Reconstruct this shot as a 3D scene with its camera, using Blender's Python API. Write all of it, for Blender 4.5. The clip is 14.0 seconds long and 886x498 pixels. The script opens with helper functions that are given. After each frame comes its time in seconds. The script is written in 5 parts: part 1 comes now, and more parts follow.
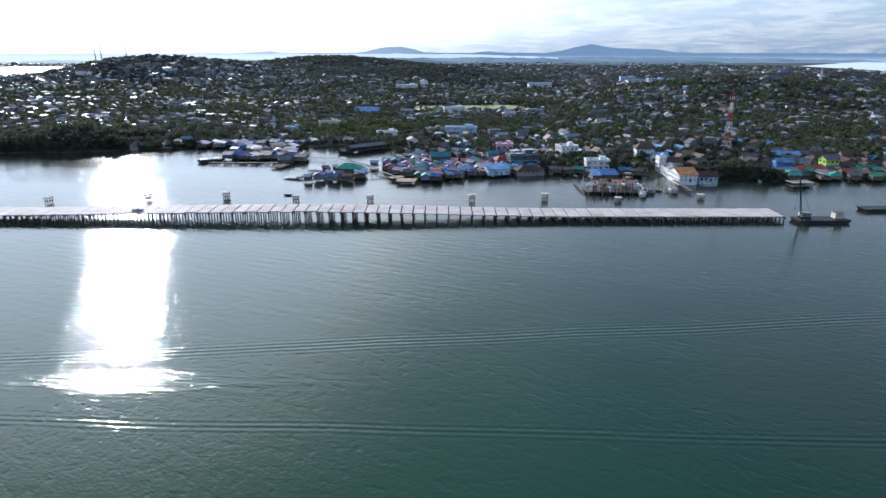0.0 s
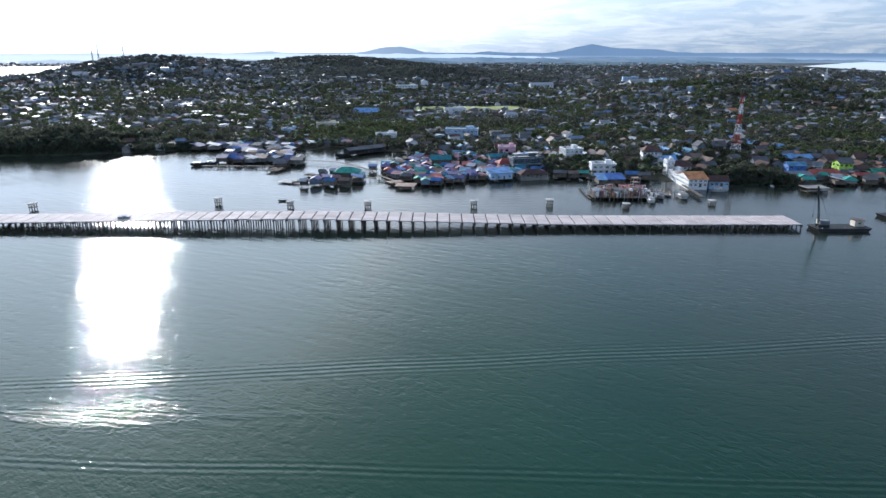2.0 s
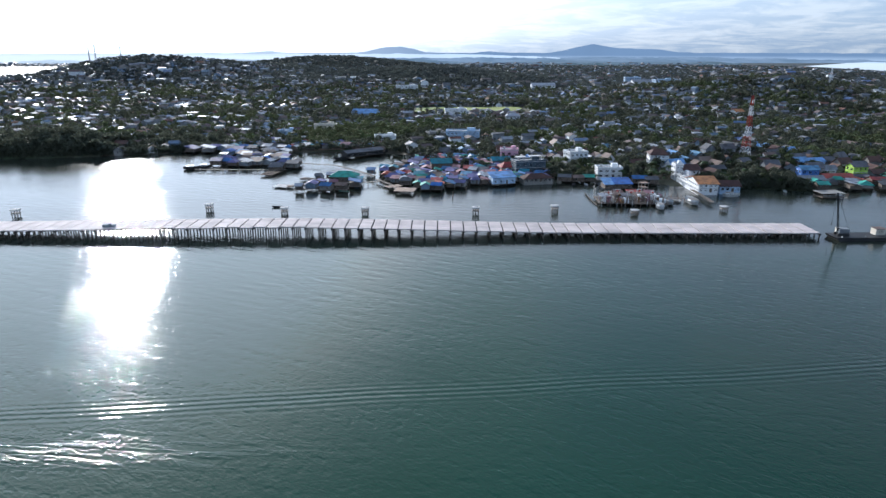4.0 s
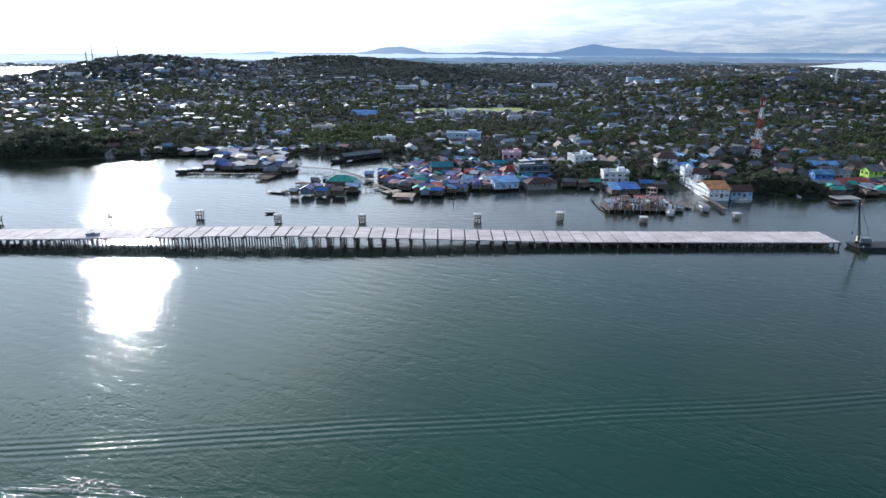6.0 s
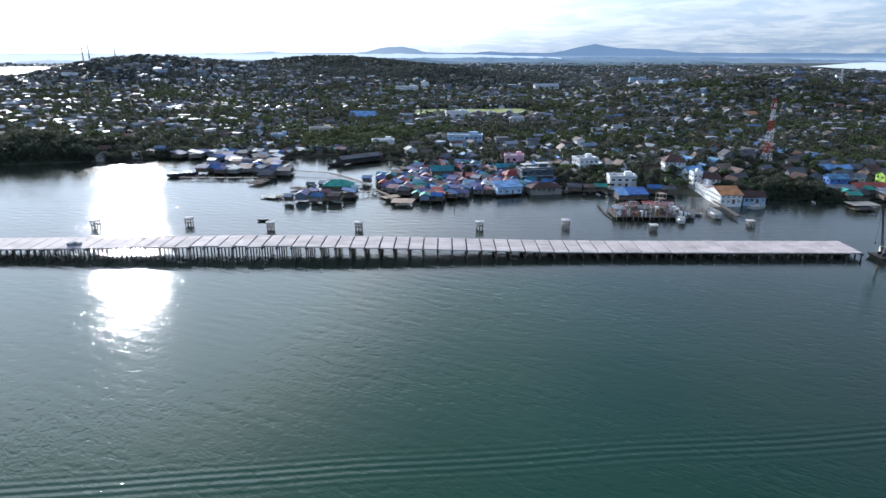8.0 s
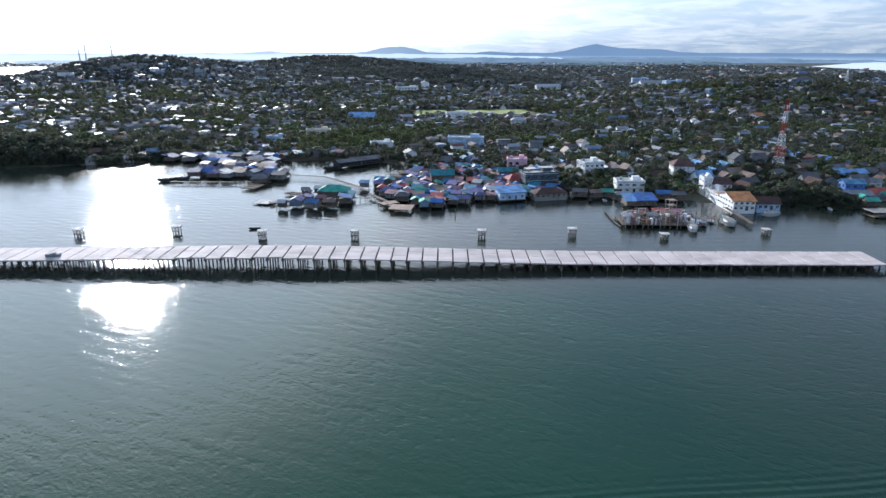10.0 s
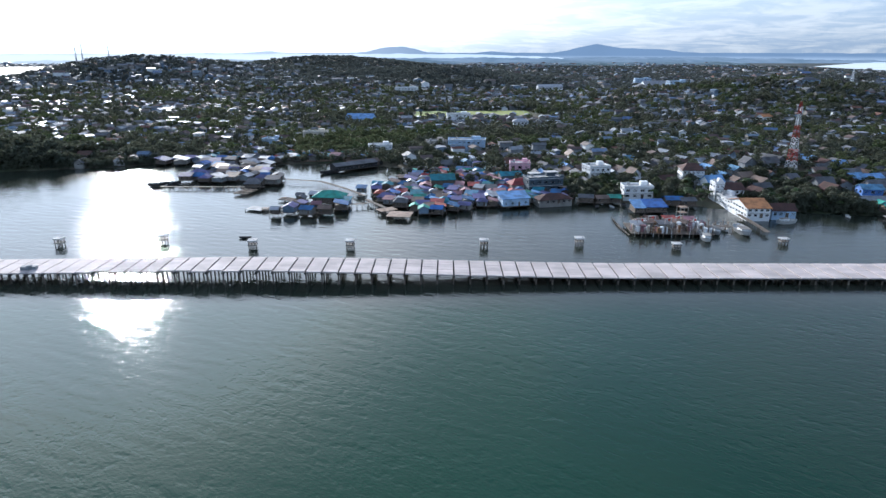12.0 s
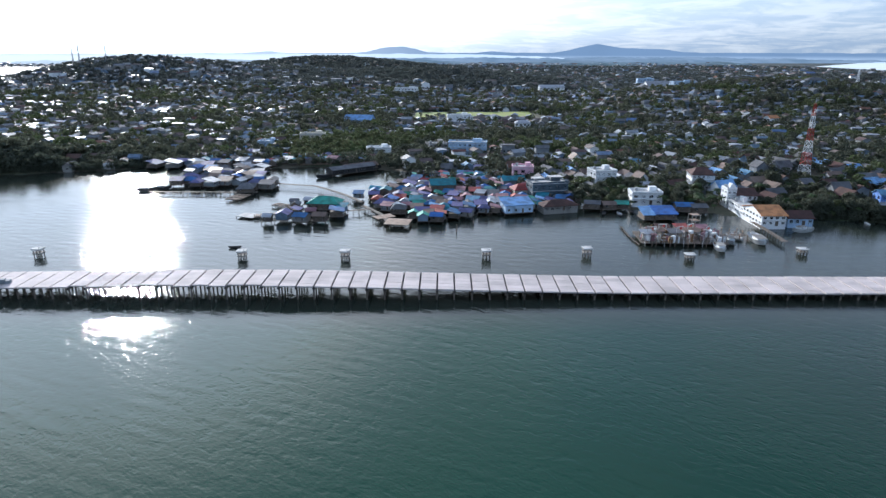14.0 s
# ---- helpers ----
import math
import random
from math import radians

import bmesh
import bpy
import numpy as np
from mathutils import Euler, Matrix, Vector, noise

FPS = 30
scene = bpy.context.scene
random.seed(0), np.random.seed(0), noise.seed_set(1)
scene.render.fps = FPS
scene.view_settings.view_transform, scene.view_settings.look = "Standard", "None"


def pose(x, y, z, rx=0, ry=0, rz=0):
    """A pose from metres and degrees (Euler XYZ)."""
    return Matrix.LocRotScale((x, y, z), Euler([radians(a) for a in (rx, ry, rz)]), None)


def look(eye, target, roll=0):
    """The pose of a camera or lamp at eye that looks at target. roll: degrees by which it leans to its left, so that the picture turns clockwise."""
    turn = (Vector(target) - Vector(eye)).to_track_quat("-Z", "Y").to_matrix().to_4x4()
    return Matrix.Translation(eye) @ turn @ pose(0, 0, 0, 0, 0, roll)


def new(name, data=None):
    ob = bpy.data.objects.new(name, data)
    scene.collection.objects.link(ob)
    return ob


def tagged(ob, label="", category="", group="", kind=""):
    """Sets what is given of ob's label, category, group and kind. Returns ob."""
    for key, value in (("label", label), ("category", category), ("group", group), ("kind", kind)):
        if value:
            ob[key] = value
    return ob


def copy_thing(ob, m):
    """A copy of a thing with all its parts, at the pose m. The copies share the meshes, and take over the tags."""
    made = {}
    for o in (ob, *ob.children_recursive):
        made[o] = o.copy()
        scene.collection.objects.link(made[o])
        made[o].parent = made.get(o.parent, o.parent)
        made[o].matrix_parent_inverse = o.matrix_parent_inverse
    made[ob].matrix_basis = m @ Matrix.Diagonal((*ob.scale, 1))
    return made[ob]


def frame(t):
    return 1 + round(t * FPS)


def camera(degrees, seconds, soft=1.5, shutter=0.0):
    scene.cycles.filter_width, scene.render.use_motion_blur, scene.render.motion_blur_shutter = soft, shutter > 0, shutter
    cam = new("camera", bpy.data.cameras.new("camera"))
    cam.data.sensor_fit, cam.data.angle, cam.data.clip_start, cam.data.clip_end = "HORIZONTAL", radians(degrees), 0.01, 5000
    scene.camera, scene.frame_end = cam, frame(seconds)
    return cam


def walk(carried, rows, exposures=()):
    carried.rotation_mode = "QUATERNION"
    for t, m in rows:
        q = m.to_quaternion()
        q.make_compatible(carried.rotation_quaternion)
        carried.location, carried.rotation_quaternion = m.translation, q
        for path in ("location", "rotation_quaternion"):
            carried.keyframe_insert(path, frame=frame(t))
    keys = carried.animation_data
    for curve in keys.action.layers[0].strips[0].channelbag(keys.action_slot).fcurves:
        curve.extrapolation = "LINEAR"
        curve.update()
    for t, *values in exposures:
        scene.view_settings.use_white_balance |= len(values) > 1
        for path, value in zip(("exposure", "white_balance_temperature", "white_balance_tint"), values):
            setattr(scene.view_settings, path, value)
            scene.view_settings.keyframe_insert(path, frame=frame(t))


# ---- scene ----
import itertools

# ---------------- camera and its flight ----------------
cam = camera(70.0, 14.0, soft=1.45)
FLIGHT = [(0.0, 0.0), (1.0, 6.84), (2.0, 13.57), (3.0, 20.24), (5.5, 36.91), (6.5, 43.54), (7.5, 50.19),
          (8.0, 53.57), (10.5, 70.77), (11.5, 77.69), (12.5, 84.53), (13.5, 91.3), (14.0, 94.67)]


def flown(t, y):
    s = t / 14.0
    return pose(-0.872 * s + 0.744 * s * s, y, 74.0 - 0.38 * s, 90 - 17.488, 0, 0.264 * s)


walk(cam, [(t, flown(t, y)) for t, y in FLIGHT], exposures=[(0.0, 0.83, 5750, 10), (7.0, 0.88, 5750, 10), (14.0, 0.94, 5750, 10)])

# ---------------- sky and sun ----------------
SUN_AZ = -27.4      # degrees from +Y, negative towards -X
SUN_EL = 16.0
world = bpy.data.worlds.new("sky")
scene.world = world
world.use_nodes = True
wn, wl = world.node_tree.nodes, world.node_tree.links
wn.clear()
w_out = wn.new("ShaderNodeOutputWorld")
w_bg = wn.new("ShaderNodeBackground")
w_sky = wn.new("ShaderNodeTexSky")
w_sky.sky_type = "NISHITA"
w_sky.sun_disc = False
w_sky.sun_elevation = radians(SUN_EL)
w_sky.sun_rotation = radians(SUN_AZ)
w_sky.air_density, w_sky.dust_density, w_sky.ozone_density = 0.8, 2.8, 1.8
w_bg.inputs["Strength"].default_value = 0.15
# thin broken cloud, laid out on a flat layer overhead so that it thickens towards the horizon
w_co = wn.new("ShaderNodeTexCoord")
w_sep = wn.new("ShaderNodeSeparateXYZ")
w_z = wn.new("ShaderNodeMath")
w_z.operation = "MAXIMUM"
w_z.inputs[1].default_value = 0.0
w_za = wn.new("ShaderNodeMath")
w_za.operation = "ADD"
w_za.inputs[1].default_value = 0.11
w_div = wn.new("ShaderNodeVectorMath")
w_div.operation = "DIVIDE"
w_cmb = wn.new("ShaderNodeCombineXYZ")
w_noise = wn.new("ShaderNodeTexNoise")
w_noise.inputs["Scale"].default_value = 2.0
w_noise.inputs["Detail"].default_value = 9.0
w_noise.inputs["Roughness"].default_value = 0.62
w_noise.inputs["Distortion"].default_value = 0.5
w_ramp = wn.new("ShaderNodeValToRGB")
w_ramp.color_ramp.elements[0].position = 0.43
w_ramp.color_ramp.elements[0].color = (0, 0, 0, 1)
w_ramp.color_ramp.elements[1].position = 0.62
w_ramp.color_ramp.elements[1].color = (0.95, 0.95, 0.95, 1)
w_mix = wn.new("ShaderNodeMixRGB")
w_bw = wn.new("ShaderNodeRGBToBW")
w_tint = wn.new("ShaderNodeMixRGB")
w_tint.blend_type = "MULTIPLY"
w_tint.inputs["Fac"].default_value = 1.0
w_tint.inputs["Color2"].default_value = (0.85, 0.97, 1.09, 1)
wl.new(w_co.outputs["Generated"], w_sep.inputs[0])
wl.new(w_sep.outputs["Z"], w_z.inputs[0])
wl.new(w_z.outputs[0], w_za.inputs[0])
for i in range(3):
    wl.new(w_za.outputs[0], w_cmb.inputs[i])
wl.new(w_co.outputs["Generated"], w_div.inputs[0])
wl.new(w_cmb.outputs[0], w_div.inputs[1])
wl.new(w_div.outputs[0], w_noise.inputs["Vector"])
wl.new(w_noise.outputs["Fac"], w_ramp.inputs["Fac"])
w_veil = wn.new("ShaderNodeVectorMath")
w_veil.operation = "MINIMUM"
w_veil.inputs[1].default_value = (15.0, 15.2, 15.5)
wl.new(w_sky.outputs[0], w_veil.inputs[0])
wl.new(w_veil.outputs[0], w_bw.inputs[0])
wl.new(w_bw.outputs[0], w_tint.inputs["Color1"])
w_low = wn.new("ShaderNodeMapRange")
w_low.inputs["From Min"].default_value, w_low.inputs["From Max"].default_value = 0.0, 0.5
w_low.inputs["To Min"].default_value, w_low.inputs["To Max"].default_value = 0.9, 0.52
wl.new(w_sep.outputs["Z"], w_low.inputs["Value"])
w_max = wn.new("ShaderNodeMath")
w_max.operation = "MAXIMUM"
wl.new(w_ramp.outputs["Color"], w_max.inputs[0])
wl.new(w_low.outputs[0], w_max.inputs[1])
wl.new(w_max.outputs[0], w_mix.inputs["Fac"])
wl.new(w_veil.outputs[0], w_mix.inputs["Color1"])
w_even = wn.new("ShaderNodeMixRGB")
w_even.inputs["Fac"].default_value = 0.72
w_puff = wn.new("ShaderNodeMixRGB")
w_puff.inputs["Color1"].default_value, w_puff.inputs["Color2"].default_value = (1.45, 1.97, 2.62, 1), (2.85, 3.08, 3.28, 1)
wl.new(w_ramp.outputs["Color"], w_puff.inputs["Fac"])
wl.new(w_puff.outputs[0], w_even.inputs["Color2"])
wl.new(w_tint.outputs[0], w_even.inputs["Color1"])
wl.new(w_even.outputs[0], w_mix.inputs["Color2"])
wl.new(w_mix.outputs[0], w_bg.inputs["Color"])
wl.new(w_bg.outputs[0], w_out.inputs["Surface"])

sun = new("sun", bpy.data.lights.new("sun", "SUN"))
sun.data.energy, sun.data.angle, sun.data.color = 3.5, radians(0.6), (1.0, 0.93, 0.84)
SUN_DIR = Vector((math.sin(radians(SUN_AZ)) * math.cos(radians(SUN_EL)), math.cos(radians(SUN_AZ)) * math.cos(radians(SUN_EL)), math.sin(radians(SUN_EL))))
sun.matrix_world = look(SUN_DIR * 300, (0, 0, 0))

# ---------------- materials ----------------


def material(name, color, rough=0.7, metal=0.0, vary=0.25, grain=6.0, coarse=0.35, bump=0.0, second=None, per="object", hue=0.0, spec=0.4, stretch=(1, 1, 1), translucent=0.0):
    """Principled surface whose colour wanders at two scales; 'per' lets each object or island differ."""
    m = bpy.data.materials.new(name)
    m.use_nodes = True
    n, l = m.node_tree.nodes, m.node_tree.links
    b = n["Principled BSDF"]
    b.inputs["Roughness"].default_value = rough
    b.inputs["Metallic"].default_value = metal
    b.inputs["Specular IOR Level"].default_value = spec
    geo = n.new("ShaderNodeNewGeometry")
    mp = n.new("ShaderNodeMapping")
    mp.inputs["Scale"].default_value = stretch
    l.new(geo.outputs["Position"], mp.inputs["Vector"])
    fine, big = n.new("ShaderNodeTexNoise"), n.new("ShaderNodeTexNoise")
    fine.inputs["Scale"].default_value, big.inputs["Scale"].default_value = grain, coarse
    fine.inputs["Detail"].default_value, big.inputs["Detail"].default_value = 4, 5
    l.new(mp.outputs[0], fine.inputs["Vector"])
    l.new(geo.outputs["Position"], big.inputs["Vector"])
    two = n.new("ShaderNodeMixRGB")
    c2 = second or tuple(c * 0.6 for c in color)
    two.inputs["Color1"].default_value, two.inputs["Color2"].default_value = (*color, 1), (*c2, 1)
    r = n.new("ShaderNodeValToRGB")
    r.color_ramp.elements[0].position, r.color_ramp.elements[1].position = 0.42, 0.66
    l.new(big.outputs["Fac"], r.inputs["Fac"])
    l.new(r.outputs["Color"], two.inputs["Fac"])
    hsv = n.new("ShaderNodeHueSaturation")
    l.new(two.outputs[0], hsv.inputs["Color"])
    add = n.new("ShaderNodeMath")
    add.operation = "ADD"
    l.new(fine.outputs["Fac"], add.inputs[0])
    if per == "object":
        src = n.new("ShaderNodeObjectInfo").outputs["Random"]
    else:
        src = geo.outputs["Random Per Island"]
    l.new(src, add.inputs[1])
    rng = n.new("ShaderNodeMapRange")
    rng.inputs["From Min"].default_value, rng.inputs["From Max"].default_value = 0.3, 1.7
    rng.inputs["To Min"].default_value, rng.inputs["To Max"].default_value = 1 - vary, 1 + vary
    l.new(add.outputs[0], rng.inputs["Value"])
    l.new(rng.outputs[0], hsv.inputs["Value"])
    if hue:
        hr = n.new("ShaderNodeMapRange")
        hr.inputs["To Min"].default_value, hr.inputs["To Max"].default_value = 0.5 - hue, 0.5 + hue
        l.new(src, hr.inputs["Value"])
        l.new(hr.outputs[0], hsv.inputs["Hue"])
    l.new(hsv.outputs[0], b.inputs["Base Color"])
    if bump:
        bp = n.new("ShaderNodeBump")
        bp.inputs["Strength"].default_value, bp.inputs["Distance"].default_value = 0.7, bump
        l.new(fine.outputs["Fac"], bp.inputs["Height"])
        l.new(bp.outputs[0], b.inputs["Normal"])
    if translucent:
        tr, mx = n.new("ShaderNodeBsdfTranslucent"), n.new("ShaderNodeMixShader")
        l.new(hsv.outputs[0], tr.inputs["Color"])
        mx.inputs["Fac"].default_value = translucent
        l.new(b.outputs[0], mx.inputs[1])
        l.new(tr.outputs[0], mx.inputs[2])
        l.new(mx.outputs[0], n["Material Output"].inputs["Surface"])
    return m


def node_chain(m):
    return m.node_tree.nodes, m.node_tree.links


def water_material():
    m = bpy.data.materials.new("sea_water")
    m.use_nodes = True
    n, l = node_chain(m)
    b = n["Principled BSDF"]
    b.inputs["Roughness"].default_value = 0.16
    b.inputs["IOR"].default_value = 1.333
    b.inputs["Specular IOR Level"].default_value = 0.5
    geo = n.new("ShaderNodeNewGeometry")

    def layer(scale, turn, detail, weight, rough=0.5, distort=0.0):
        mp, t, w = n.new("ShaderNodeMapping"), n.new("ShaderNodeTexNoise"), n.new("ShaderNodeMath")
        mp.vector_type = "TEXTURE"
        mp.inputs["Scale"].default_value, mp.inputs["Rotation"].default_value = (1 / scale[0], 1 / scale[1], 1), (0, 0, radians(turn))
        t.inputs["Scale"].default_value, t.inputs["Detail"].default_value = 1.0, detail
        t.inputs["Roughness"].default_value, t.inputs["Distortion"].default_value = rough, distort
        w.operation, w.inputs[1].default_value = "MULTIPLY", weight
        l.new(geo.outputs["Position"], mp.inputs["Vector"])
        l.new(mp.outputs[0], t.inputs["Vector"])
        l.new(t.outputs["Fac"], w.inputs[0])
        return w.outputs[0], t.outputs["Fac"]

    def math_node(op, a, c=None):
        w = n.new("ShaderNodeMath")
        w.operation = op
        for i, v in enumerate((a, c)):
            if v is None:
                continue
            if isinstance(v, (int, float)):
                w.inputs[i].default_value = v
            else:
                l.new(v, w.inputs[i])
        return w.outputs[0]

    outer = n.new("ShaderNodeSeparateXYZ")
    l.new(geo.outputs["Position"], outer.inputs[0])
    ruffle = n.new("ShaderNodeMapRange")
    ruffle.inputs["From Min"].default_value, ruffle.inputs["From Max"].default_value = 400.0, 1800.0
    ruffle.inputs["To Min"].default_value, ruffle.inputs["To Max"].default_value = 0.06, 0.62
    l.new(outer.outputs["Y"], ruffle.inputs["Value"])
    l.new(ruffle.outputs[0], b.inputs["Roughness"])
    swell, _ = layer((0.05, 0.12, 1), -28, 2.0, 0.035)
    chop, chop_raw = layer((0.27, 0.46, 1), -40, 2.0, 0.07, 0.5)
    # the crests are sharper than the troughs
    chop = math_node("SUBTRACT", chop, math_node("MULTIPLY", math_node("ABSOLUTE", math_node("SUBTRACT", chop_raw, 0.5)), 0.11))
    cross, _ = layer((0.45, 0.9, 1), 12, 2.0, 0.02)
    fine, _ = layer((0.8, 1.7, 1), -40, 3.0, 0.045, 0.55, 0.2)
    gust, gust_raw = layer((0.012, 0.03, 1), -20, 3.0, 1.0)
    calm = n.new("ShaderNodeMapRange")
    calm.inputs["From Min"].default_value, calm.inputs["From Max"].default_value = 0.35, 0.68
    calm.inputs["To Min"].default_value, calm.inputs["To Max"].default_value = 0.65, 1.45
    l.new(gust_raw, calm.inputs["Value"])
    # the breeze freshens towards +X
    along = n.new("ShaderNodeSeparateXYZ")
    l.new(geo.outputs["Position"], along.inputs[0])
    breeze = n.new("ShaderNodeMapRange")
    breeze.inputs["From Min"].default_value, breeze.inputs["From Max"].default_value = -58.0, 34.0
    breeze.inputs["To Min"].default_value, breeze.inputs["To Max"].default_value = 0.9, 1.0
    l.new(along.outputs["X"], breeze.inputs["Value"])
    small = math_node("MULTIPLY", math_node("MULTIPLY", math_node("ADD", math_node("ADD", chop, fine), cross), calm.outputs[0]), breeze.outputs[0])
    # a cat's-paw of fine ripples crosses the foreground
    paw_x = math_node("DIVIDE", math_node("ADD", along.outputs["X"], 72.0), 34.0)
    paw_y = math_node("DIVIDE", math_node("SUBTRACT", along.outputs["Y"], 131.5), 5.0)
    paw = math_node("POWER", 2.718, math_node("MULTIPLY", math_node("ADD", math_node("MULTIPLY", paw_x, paw_x), math_node("MULTIPLY", paw_y, paw_y)), -1.0))
    streak, streak_raw = layer((0.07, 0.5, 1), -6, 3.0, 1.0)
    torn = n.new("ShaderNodeMapRange")
    torn.inputs["From Min"].default_value, torn.inputs["From Max"].default_value = 0.44, 0.6
    torn.inputs["To Min"].default_value, torn.inputs["To Max"].default_value = 0.3, 4.6
    l.new(streak_raw, torn.inputs["Value"])
    small = math_node("ADD", small, math_node("MULTIPLY", math_node("MULTIPLY", fine, paw), torn.outputs[0]))
    # low trains of regular ripples, crests running aslant
    slant, _ = layer((0.05, 0.08, 1), -35, 2.0, 6.0)
    patch, patch_raw = layer((0.07, 0.12, 1), -25, 3.0, 1.0)
    phase = math_node("ADD", math_node("ADD", math_node("MULTIPLY", along.outputs["Y"], 0.82), math_node("MULTIPLY", along.outputs["X"], 0.57)), slant)
    train = math_node("SINE", math_node("MULTIPLY", phase, 2 * math.pi / 5.6))
    # a second train crosses at a small angle and breaks the crests into short lengths
    slant2, _ = layer((0.08, 0.12, 1), -10, 2.0, 5.0)
    phase2 = math_node("ADD", math_node("ADD", math_node("MULTIPLY", along.outputs["Y"], 0.92), math_node("MULTIPLY", along.outputs["X"], 0.36)), slant2)
    train = math_node("ADD", train, math_node("SINE", math_node("MULTIPLY", phase2, 2 * math.pi / 4.4)))
    where = n.new("ShaderNodeMapRange")
    where.inputs["From Min"].default_value, where.inputs["From Max"].default_value = 0.42, 0.62
    where.inputs["To Min"].default_value, where.inputs["To Max"].default_value = 0.002, 0.008
    l.new(patch_raw, where.inputs["Value"])
    # crests lie straighter and closer in the bay behind the jetty
    bay_phase = math_node("ADD", math_node("ADD", along.outputs["Y"], math_node("MULTIPLY", along.outputs["X"], -0.04)), math_node("MULTIPLY", slant, 0.7))
    outward = n.new("ShaderNodeMapRange")
    outward.inputs["From Min"].default_value, outward.inputs["From Max"].default_value = 140.0, 215.0
    outward.inputs["To Min"].default_value, outward.inputs["To Max"].default_value = 0.6, 1.5
    l.new(along.outputs["Y"], outward.inputs["Value"])
    train = math_node("MULTIPLY", train, outward.outputs[0])
    fade_x = n.new("ShaderNodeMapRange")
    fade_x.inputs["From Min"].default_value, fade_x.inputs["From Max"].default_value = -15.0, 70.0
    fade_x.inputs["To Min"].default_value, fade_x.inputs["To Max"].default_value = 1.0, 0.3
    l.new(along.outputs["X"], fade_x.inputs["Value"])
    train = math_node("MULTIPLY", train, fade_x.outputs[0])
    bay_train = math_node("SINE", math_node("MULTIPLY", bay_phase, 2 * math.pi / 5.6))
    inside = n.new("ShaderNodeMapRange")
    inside.inputs["From Min"].default_value, inside.inputs["From Max"].default_value = 288.0, 300.0
    inside.inputs["To Min"].default_value, inside.inputs["To Max"].default_value = 0.0, 1.5
    l.new(along.outputs["Y"], inside.inputs["Value"])
    train = math_node("ADD", train, math_node("MULTIPLY", bay_train, inside.outputs[0]))
    small = math_node("ADD", small, math_node("MULTIPLY", train, where.outputs[0]))
    # the bay behind the jetty is ruffled too
    sep = n.new("ShaderNodeSeparateXYZ")
    l.new(geo.outputs["Position"], sep.inputs[0])
    lee = n.new("ShaderNodeMapRange")
    lee.inputs["From Min"].default_value, lee.inputs["From Max"].default_value = 275.0, 330.0
    lee.inputs["To Min"].default_value, lee.inputs["To Max"].default_value = 1.0, 1.1
    l.new(sep.outputs["Y"], lee.inputs["Value"])
    waves = math_node("MULTIPLY", math_node("ADD", swell, small), lee.outputs[0])

    def wake(y0, slope, gap, width, tall):
        s = math_node("SUBTRACT", math_node("SUBTRACT", sep.outputs["Y"], y0), math_node("MULTIPLY", sep.outputs["X"], slope))
        wob, _ = layer((0.02, 0.02, 1), 0, 1.0, 3.0)
        s = math_node("ADD", s, math_node("SUBTRACT", wob, 1.5))
        ridge = math_node("SINE", math_node("MULTIPLY", s, 2 * math.pi / gap))
        fade = math_node("POWER", 2.718, math_node("MULTIPLY", math_node("MULTIPLY", s, s), -1.0 / (width * width)))
        return math_node("MULTIPLY", math_node("MULTIPLY", ridge, fade), tall)

    waves = math_node("ADD", waves, wake(154.0, 0.108, 2.0, 4.2, 0.03))
    waves = math_node("ADD", waves, wake(111.5, -0.042, 1.9, 2.4, 0.026))
    bp = n.new("ShaderNodeBump")
    bp.inputs["Strength"].default_value, bp.inputs["Distance"].default_value = 1.0, 1.0
    l.new(waves, bp.inputs["Height"])
    l.new(bp.outputs[0], b.inputs["Normal"])
    silt = n.new("ShaderNodeMixRGB")
    silt.inputs["Color1"].default_value, silt.inputs["Color2"].default_value = (0.003, 0.036, 0.019, 1), (0.005, 0.046, 0.027, 1)
    l.new(gust_raw, silt.inputs["Fac"])
    # water colour darkened towards +X, painting in the dimmer light there
    clear, dim_x = n.new("ShaderNodeMixRGB"), n.new("ShaderNodeMapRange")
    dim_x.inputs["From Min"].default_value, dim_x.inputs["From Max"].default_value = 15.0, 105.0
    l.new(along.outputs["X"], dim_x.inputs["Value"])
    l.new(dim_x.outputs[0], clear.inputs["Fac"])
    l.new(silt.outputs[0], clear.inputs["Color1"])
    clear.inputs["Color2"].default_value = (0.003, 0.023, 0.01, 1)
    # the harbour is shallow and muddy, the open side deep and green
    mud_shade, deep = n.new("ShaderNodeMixRGB"), n.new("ShaderNodeMapRange")
    # brown starts before the jetty, imitating the dark shaded band below its deck
    deep.inputs["From Min"].default_value, deep.inputs["From Max"].default_value = 252.0, 270.0
    l.new(along.outputs["Y"], deep.inputs["Value"])
    l.new(deep.outputs[0], mud_shade.inputs["Fac"])
    l.new(clear.outputs[0], mud_shade.inputs["Color1"])
    mud_shade.inputs["Color2"].default_value = (0.028, 0.034, 0.026, 1)
    l.new(mud_shade.outputs[0], b.inputs["Base Color"])
    return m


